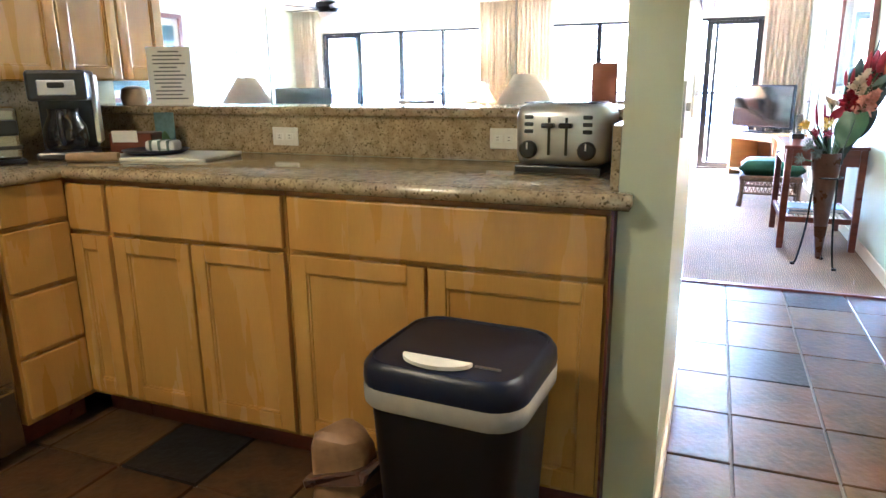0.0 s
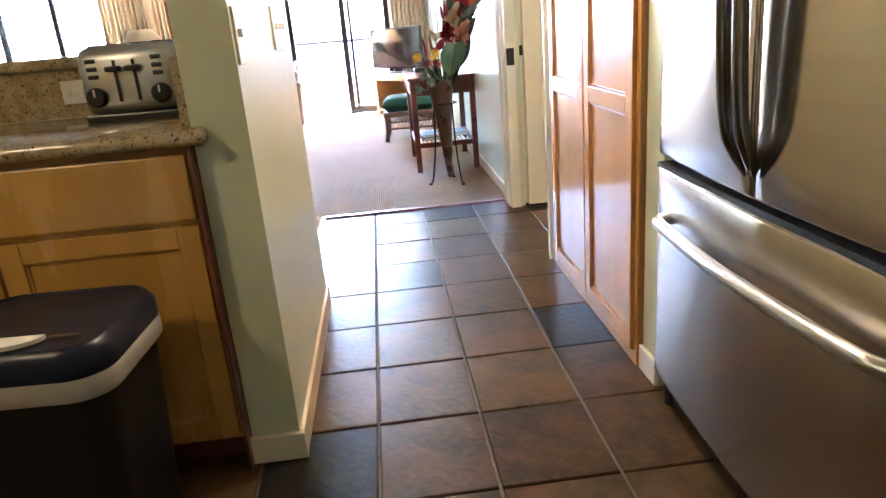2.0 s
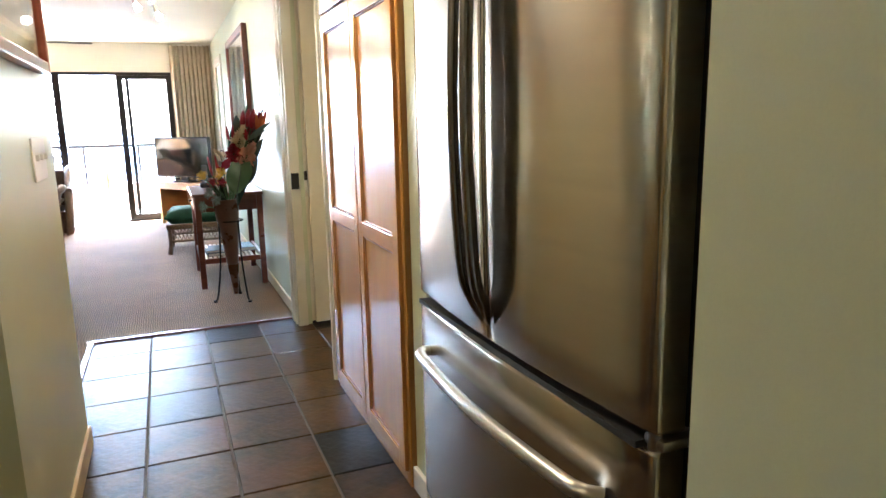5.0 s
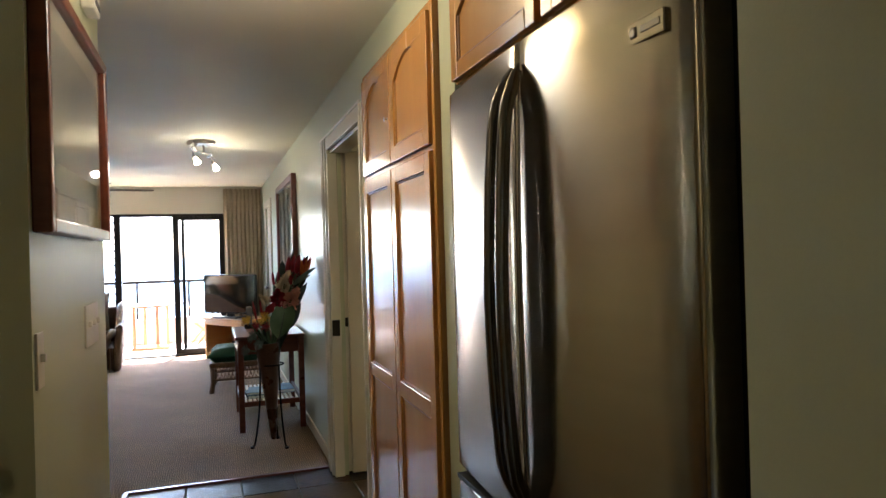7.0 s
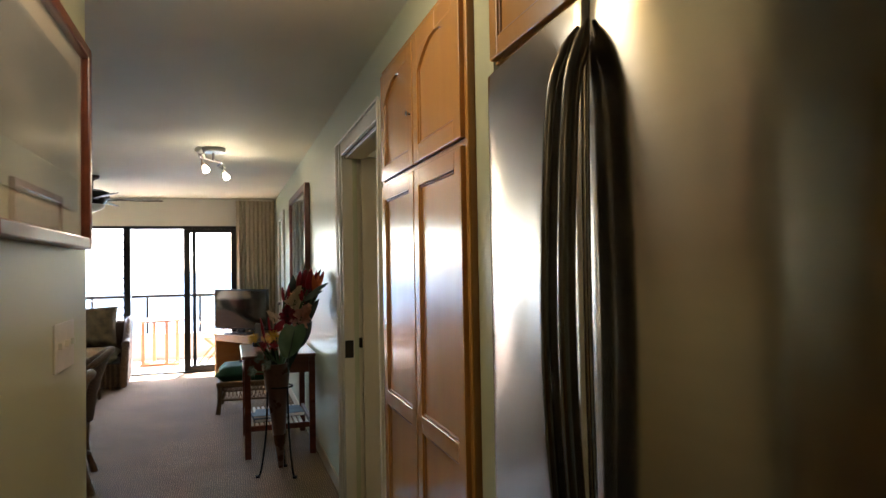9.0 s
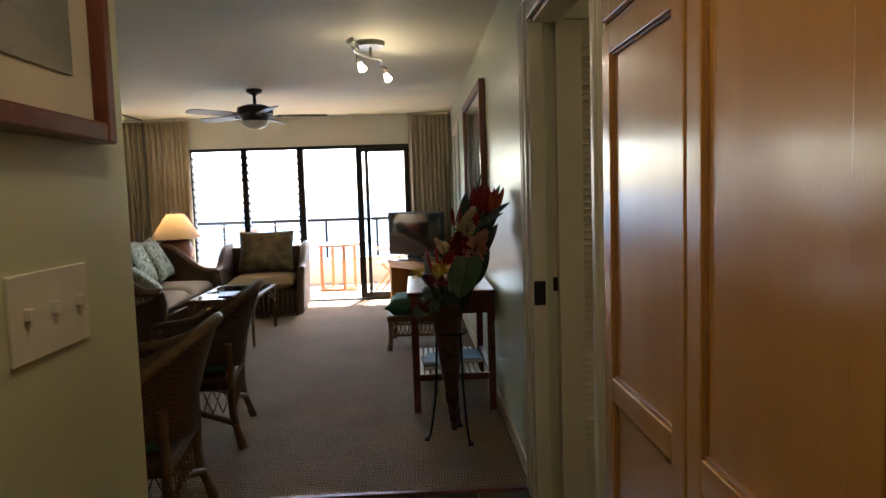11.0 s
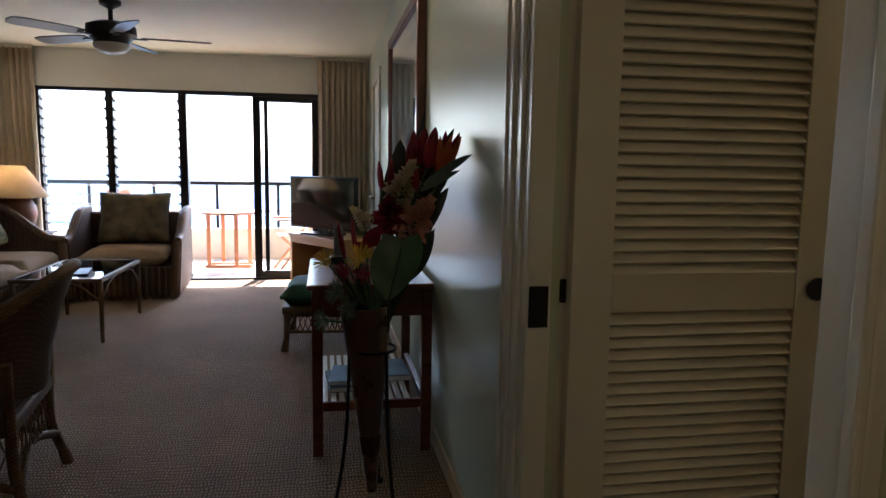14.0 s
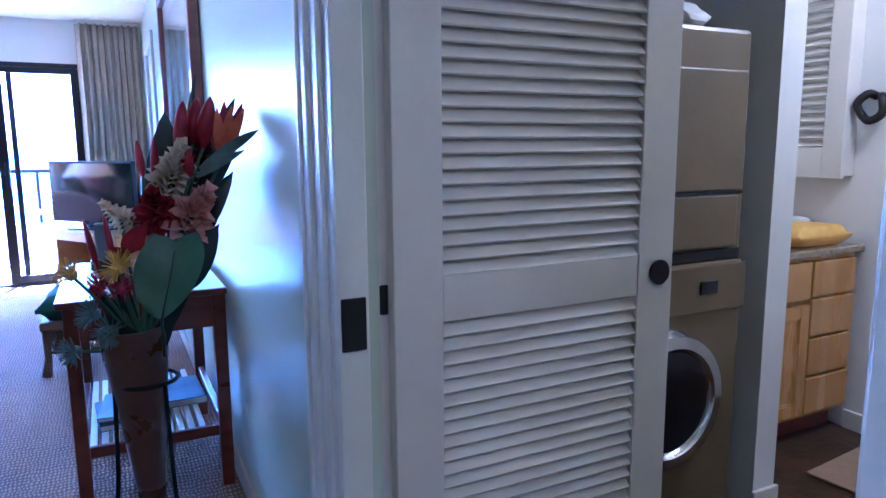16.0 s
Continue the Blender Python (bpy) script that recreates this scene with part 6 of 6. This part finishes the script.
def folding_chair(x, y, rz):
    c = thing("lanai_chair", "folding wooden lanai chair with slatted back", "chair", (x, y, -0.015), rz, group="folding chairs on the lanai")
    for s in (-0.21, 0.21):
        bm = bmesh.new()
        tube(bm, [(s, -0.25, 0.0), (s, 0.10, 0.42), (s, 0.28, 0.95)], 0.018, 6)
        part("back_leg", bm, M_TEAK, c)
        bm = bmesh.new()
        tube(bm, [(s * 0.9, 0.26, 0.0), (s * 0.9, -0.20, 0.44)], 0.018, 6)
        part("front_leg", bm, M_TEAK, c)
        part("armrest", bx(s - 0.025, s + 0.025, -0.25, 0.2, 0.62, 0.645, bevel=0.004), M_TEAK, c)
    for k in range(6):
        part("seat_slat", bx(-0.2, 0.2, -0.22 + k * 0.066, -0.17 + k * 0.066, 0.42, 0.437), M_TEAK, c)
    for k in range(5):
        z = 0.55 + k * 0.085
        y_ = 0.10 + (z - 0.42) * 0.34
        part("back_slat", bx(-0.2, 0.2, y_ - 0.008, y_ + 0.008, z, z + 0.055), M_TEAK, c)
    return c


folding_chair(0.30, 11.15, -80)
folding_chair(-1.55, 11.45, 75)
folding_chair(1.05, 11.5, -60)

# ---- kitchen things ----
def toaster(x, y, z, rz):
    t = thing("toaster", "brushed steel four slice toaster with two dials", "toaster", (x, y, z), rz)
    w, d, h = 0.275, 0.25, 0.205
    bm = bmesh.new()
    box(bm, -w / 2, w / 2, -d / 2, d / 2, 0.015, h, bevel=0.038)
    part("body", bm, M_SATIN, t, smooth=50)
    part("base", bx(-w / 2 + 0.006, w / 2 - 0.006, -d / 2 - 0.003, d / 2 - 0.006, 0.0, 0.022, bevel=0.004), M_BLACK, t)
    for x_ in (-0.026, 0.026):
        part("lever_slot", bx(x_ - 0.004, x_ + 0.004, -d / 2 - 0.003, -d / 2 + 0.004, 0.055, 0.165), M_BLACK, t)
        part("lever", bx(x_ - 0.019, x_ + 0.019, -d / 2 - 0.026, -d / 2 - 0.002, 0.135, 0.150, bevel=0.004), M_BLACK, t)
    for x_ in (-0.088, 0.088):
        bm = bmesh.new()
        lathe(bm, [(0.027, 0.0), (0.027, 0.012), (0.022, 0.018), (0.0, 0.02)], 20, pose(x_, -d / 2 + 0.001, 0.07, 90))
        dial = part("dial", bm, M_BLACK, t, smooth=40)
        part("pointer", bx(x_ - 0.002, x_ + 0.002, -d / 2 - 0.021, -d / 2 - 0.018, 0.072, 0.092), M_WHITE, dial)
        for k in range(3):
            part("button", bx(x_ - 0.014, x_ + 0.014, -d / 2 - 0.005, -d / 2 + 0.002, 0.118 + k * 0.021, 0.130 + k * 0.021, bevel=0.003), M_BLACK, t)
    for x_ in (-0.1, -0.04, 0.03, 0.09):
        part("bread_slot", bx(x_ - 0.014, x_ + 0.014, -0.09, 0.09, h - 0.001, h + 0.002), M_BLACK, t)
    return t


toaster(-0.345, 2.335, TOP, -3)


def outlet(x0, x1, z0, z1):
    o = thing("power_outlet", "white duplex power outlet set in the backsplash", "outlet", (0, 0, 0), group="outlets above the worktop")
    part("plate", bx(x0, x1, 2.473, 2.48, z0, z1, bevel=0.002), M_WHITE, o)
    for s in (0.3, 0.7):
        x = x0 + (x1 - x0) * s
        part("socket", bx(x - 0.015, x + 0.015, 2.4705, 2.474, (z0 + z1) / 2 - 0.013, (z0 + z1) / 2 + 0.013, bevel=0.004), M_PAPER, o)
        for dz in (-0.005, 0.005):
            part("slot", bx(x - 0.005, x + 0.003, 2.4695, 2.471, (z0 + z1) / 2 + dz - 0.001, (z0 + z1) / 2 + dz + 0.001), M_BLACK, o)


outlet(-1.545, -1.43, 1.0, 1.07)
outlet(-0.645, -0.545, 1.01, 1.08)

# waste bin with rounded lid
wb = thing("waste_bin", "black kitchen waste bin with a white liner rim", "bin", (-0.438, 1.63, 0.0), -3)


def rounded_slab(bm, w, d, r, levels, seg=6):
    """Stacks rounded rectangles: levels are (scale, z)."""
    prev = None
    for s, z in levels:
        ring = []
        for cx, cy, a0 in ((1, 1, 0), (-1, 1, 90), (-1, -1, 180), (1, -1, 270)):
            for k in range(seg + 1):
                a = radians(a0 + 90 * k / seg)
                ring.append(bm.verts.new((s * (cx * (w / 2 - r) + r * math.cos(a)), s * (cy * (d / 2 - r) + r * math.sin(a)), z)))
        if prev:
            n = len(ring)
            for k in range(n):
                bm.faces.new((prev[k], prev[(k + 1) % n], ring[(k + 1) % n], ring[k]))
        else:
            bm.faces.new(ring[::-1])
        prev = ring
    bm.faces.new(prev)


bm = bmesh.new()
rounded_slab(bm, 0.38, 0.345, 0.07, [(0.80, 0.0), (0.82, 0.01), (0.97, 0.52), (0.97, 0.56)])
part("body", bm, M_BIN, wb, smooth=50)
bm = bmesh.new()
rounded_slab(bm, 0.40, 0.37, 0.08, [(0.98, 0.522), (0.995, 0.527), (1.0, 0.565), (0.97, 0.575)])
part("liner_rim", bm, mat("bin_liner", (0.36, 0.345, 0.31), (0.29, 0.275, 0.245), 0.5, scale=9, bump=0.3, bump_scale=40), wb, "white liner folded over the rim", smooth=50)
bm = bmesh.new()
rounded_slab(bm, 0.40, 0.37, 0.08, [(0.99, 0.57), (1.0, 0.58), (0.99, 0.61), (0.93, 0.63), (0.90, 0.632), (0.885, 0.626), (0.5, 0.622)])
lid = part("lid", bm, M_NAVY, wb, "glossy navy lid", smooth=50)
bm = bmesh.new()
half = [(0.085 * math.cos(radians(a)), 0.050 * math.sin(radians(a))) for a in range(180, 361, 15)]
lo = [bm.verts.new((x - 0.02, -0.098 + y, 0.628)) for x, y in half]
hi = [bm.verts.new((x - 0.02, -0.098 + y, 0.637)) for x, y in half]
bm.faces.new(hi)
for k in range(len(half)):
    bm.faces.new((lo[k], lo[(k + 1) % len(half)], hi[(k + 1) % len(half)], hi[k]))
part("grip", bm, M_WHITE, lid, "white half moon grip")
part("hinge_bar", bx(0.07, 0.13, -0.10, -0.092, 0.628, 0.631), M_NICKEL, lid)

pb = thing("snack_bag", "crumpled brown paper bag with dark red stripes", "bag", (-0.75, 1.63, 0.0))
bm = bmesh.new()
rounded_slab(bm, 0.17, 0.12, 0.03, [(0.95, 0.0), (1.0, 0.04), (1.02, 0.10), (0.98, 0.18), (0.9, 0.25), (0.85, 0.30), (0.7, 0.335), (0.5, 0.35)], 5)
for v in bm.verts:
    v.co.x += 0.034 * noise.noise(v.co * 17 + Vector((3, 0, 0))) - 0.10 * v.co.z
    v.co.y += 0.034 * noise.noise(v.co * 15 + Vector((0, 5, 0)))
part("paper", bm, M_BAG, pb, smooth=35)
for k, z in enumerate((0.06, 0.14, 0.22)):
    bm = bmesh.new()
    rounded_slab(bm, 0.182, 0.132, 0.03, [(1.0, z), (1.075, z + 0.004), (1.075, z + 0.028), (1.0, z + 0.032)], 5)
    for v in bm.verts:
        v.co.x += 0.034 * noise.noise(v.co * 17 + Vector((3, 0, 0))) - 0.10 * v.co.z
        v.co.y += 0.034 * noise.noise(v.co * 15 + Vector((0, 5, 0)))
        v.co.z += 0.3 * v.co.x
    part("stripe", bm, M_VASE, pb, "dark red stripe")

# coffee maker
cm = thing("coffee_maker", "black drip coffee maker with a glass carafe", "coffee maker", (-2.24, 2.13, TOP), 42)
part("base", bx(-0.095, 0.095, -0.13, 0.12, 0, 0.03, bevel=0.008), M_BLACK, cm)
part("column", bx(-0.095, 0.095, 0.03, 0.12, 0.03, 0.30, bevel=0.008), M_BLACK, cm)
part("brew_head", bx(-0.10, 0.10, -0.12, 0.12, 0.215, 0.325, bevel=0.012), M_BLACK, cm)
part("control_plate", bx(-0.062, 0.062, -0.127, -0.119, 0.235, 0.290, bevel=0.004), M_SATIN, cm)
part("emblem", bx(-0.028, 0.028, -0.131, -0.126, 0.262, 0.282, bevel=0.004), M_BLACK, cm)
part("water_tank", bx(0.095, 0.112, 0.0, 0.115, 0.05, 0.31, bevel=0.005), M_WHITE, cm)
bm = bmesh.new()
lathe(bm, [(0.0, 0.032), (0.066, 0.034), (0.078, 0.07), (0.074, 0.12), (0.052, 0.165), (0.055, 0.185), (0.05, 0.185), (0.0, 0.18)], 22, Matrix.Translation((0, -0.045, 0)))
cf = part("carafe", bm, M_ANTHR, cm, "dark glass carafe", smooth=50)
bm = bmesh.new()
tube(bm, curve_points([(0.0, -0.095, 0.17), (0.0, -0.145, 0.165), (0.0, -0.15, 0.09), (0.0, -0.118, 0.06)], 6), 0.009, 8)
part("carafe_handle", bm, M_BLACK, cf, smooth=50)

co_ = thing("can_opener", "steel and black electric can opener", "can opener", (-2.28, 1.90, TOP), 60)
part("body", bx(-0.045, 0.045, -0.05, 0.05, 0.012, 0.20, bevel=0.014), M_STEEL, co_)
part("head", bx(-0.04, 0.04, -0.075, -0.045, 0.10, 0.155, bevel=0.008), M_BLACK, co_)
part("base", bx(-0.055, 0.055, -0.065, 0.055, 0.0, 0.016, bevel=0.005), M_BLACK, co_)
part("side_band", bx(-0.05, 0.05, -0.052, 0.04, 0.05, 0.065, bevel=0.004), M_BLACK, co_)

cr = thing("utensil_crock", "white ceramic crock holding black kitchen utensils", "crock", (-2.22, 1.70, TOP))
bm = bmesh.new()
lathe(bm, [(0.0, 0.0), (0.062, 0.0), (0.068, 0.01), (0.072, 0.15), (0.076, 0.155), (0.066, 0.155), (0.06, 0.02), (0.0, 0.02)], 28)
part("pot", bm, M_WHITE, cr, smooth=50)
bm = bmesh.new()
lathe(bm, [(0.0705, 0.055), (0.0725, 0.06), (0.0735, 0.10), (0.0725, 0.105)], 28)
part("painted_band", bm, mat("teal_glaze", (0.06, 0.22, 0.24), None, 0.25), cr, "teal painted band", smooth=60)
for k, (dx, dy, h) in enumerate(((0.03, 0.02, 0.30), (-0.03, 0.01, 0.28), (0.05, -0.02, 0.26), (0.0, -0.04, 0.29), (-0.04, -0.03, 0.27))):
    u_ = thing("kitchen_utensil", "black plastic cooking utensil in the crock", "utensil", (-2.22 + dx * 0.5, 1.70 + dy * 0.5, TOP + 0.022), group="utensils in the crock")
    bm = bmesh.new()
    rod(bm, (0, 0, 0), (dx, dy, h - 0.08), 0.006)
    part("handle", bm, M_BLACK, u_)
    bm = bmesh.new()
    blade(bm, (dx * 0.95, dy * 0.95, h - 0.09), (dx * 1.4, dy * 1.4, h + 0.02), 0.026, 0.1, cup=0.3)
    part("blade", bm, M_BLACK, u_)

sg = thing("sign_holder", "clear stand holding a printed white notice", "notice", (-2.15, 2.60, 1.15), 22)
part("stand", bx(-0.10, 0.10, -0.03, 0.05, 0.0, 0.006), M_WHITE, sg)
part("sheet", bx(-0.095, 0.095, 0.0, 0.004, 0.004, 0.245), M_PAPER, sg)
for k in range(13):
    w_ = 0.07 if k not in (0, 4, 9) else 0.045
    part("printed_line", bx(-w_, w_ - 0.012 * (k % 3), -0.002, 0.0, 0.222 - k * 0.0165, 0.228 - k * 0.0165), M_INK, sg)

bs = thing("wooden_box", "dark wooden box with papers by the coffee maker", "box", (-2.08, 2.31, TOP), 20)
part("box", bx(-0.085, 0.085, -0.06, 0.06, 0.0, 0.085, bevel=0.004), M_CHERRY, bs)
part("note", bx(-0.07, 0.03, -0.064, -0.0605, 0.05, 0.095), M_PAPER, bs)
pl = thing("tray", "round dark blue tray on a white cutting board", "tray", (-1.90, 2.22, TOP + 0.016))
bm = bmesh.new()
lathe(bm, [(0.0, 0.0), (0.10, 0.0), (0.122, 0.014), (0.118, 0.016), (0.098, 0.005), (0.0, 0.004)], 30)
part("dish", bm, M_NAVY, pl, smooth=50)
cb = thing("cutting_board", "white cutting board lying on the worktop", "cutting board", (-1.83, 2.22, TOP), 12)
part("board", bx(-0.22, 0.22, -0.14, 0.14, 0.0, 0.014, bevel=0.004), M_WHITE, cb)
cl = thing("dish_cloth", "folded pale checked cloth in the tray", "cloth", (-1.89, 2.25, TOP + 0.022), 15)
part("cloth", bx(-0.06, 0.06, -0.035, 0.035, 0.0, 0.04, bevel=0.012), M_PAPER, cl)
for x in (-0.035, 0.0, 0.035):
    part("check", bx(x - 0.006, x + 0.006, -0.0365, 0.0365, 0.003, 0.0415, bevel=0.003), M_GREYGREEN, cl)
cd = thing("greeting_card", "standing card with a green hula skirt picture", "card", (-2.0, 2.38, TOP), 20)
part("card", bx(-0.04, 0.04, 0.0, 0.004, 0.0, 0.16), M_SEAPRINT, cd)
bm = bmesh.new()
for k in range(7):
    blade(bm, (0.0, -0.004, 0.085), (-0.036 + 0.012 * k, -0.006, 0.02), 0.007)
part("skirt", bm, M_LEAF, cd, "green paper strips")
np_ = thing("napkin_roll", "rolled tan napkin at the worktop edge", "napkin", (-2.0, 2.02, TOP), 25)
bm = bmesh.new()
tube(bm, [(-0.09, 0, 0.018), (0.09, 0, 0.018)], 0.017, 12)
part("roll", bm, M_TAN, np_, smooth=50)
mug = thing("storage_jar", "small tan jar on the bar ledge", "jar", (-2.35, 2.58, 1.15))
bm = bmesh.new()
lathe(bm, [(0.0, 0.0), (0.05, 0.0), (0.058, 0.03), (0.05, 0.07), (0.03, 0.08), (0.0, 0.085)], 20)
part("jar", bm, M_TAN, mug, smooth=50)
spk = thing("cereal_box", "brown carton standing on the bar ledge", "carton", (-0.29, 2.66, 1.15), 4)
part("carton", bx(-0.042, 0.042, -0.03, 0.03, 0.0, 0.145, bevel=0.002), M_TERRA, spk)
lay_tiles()
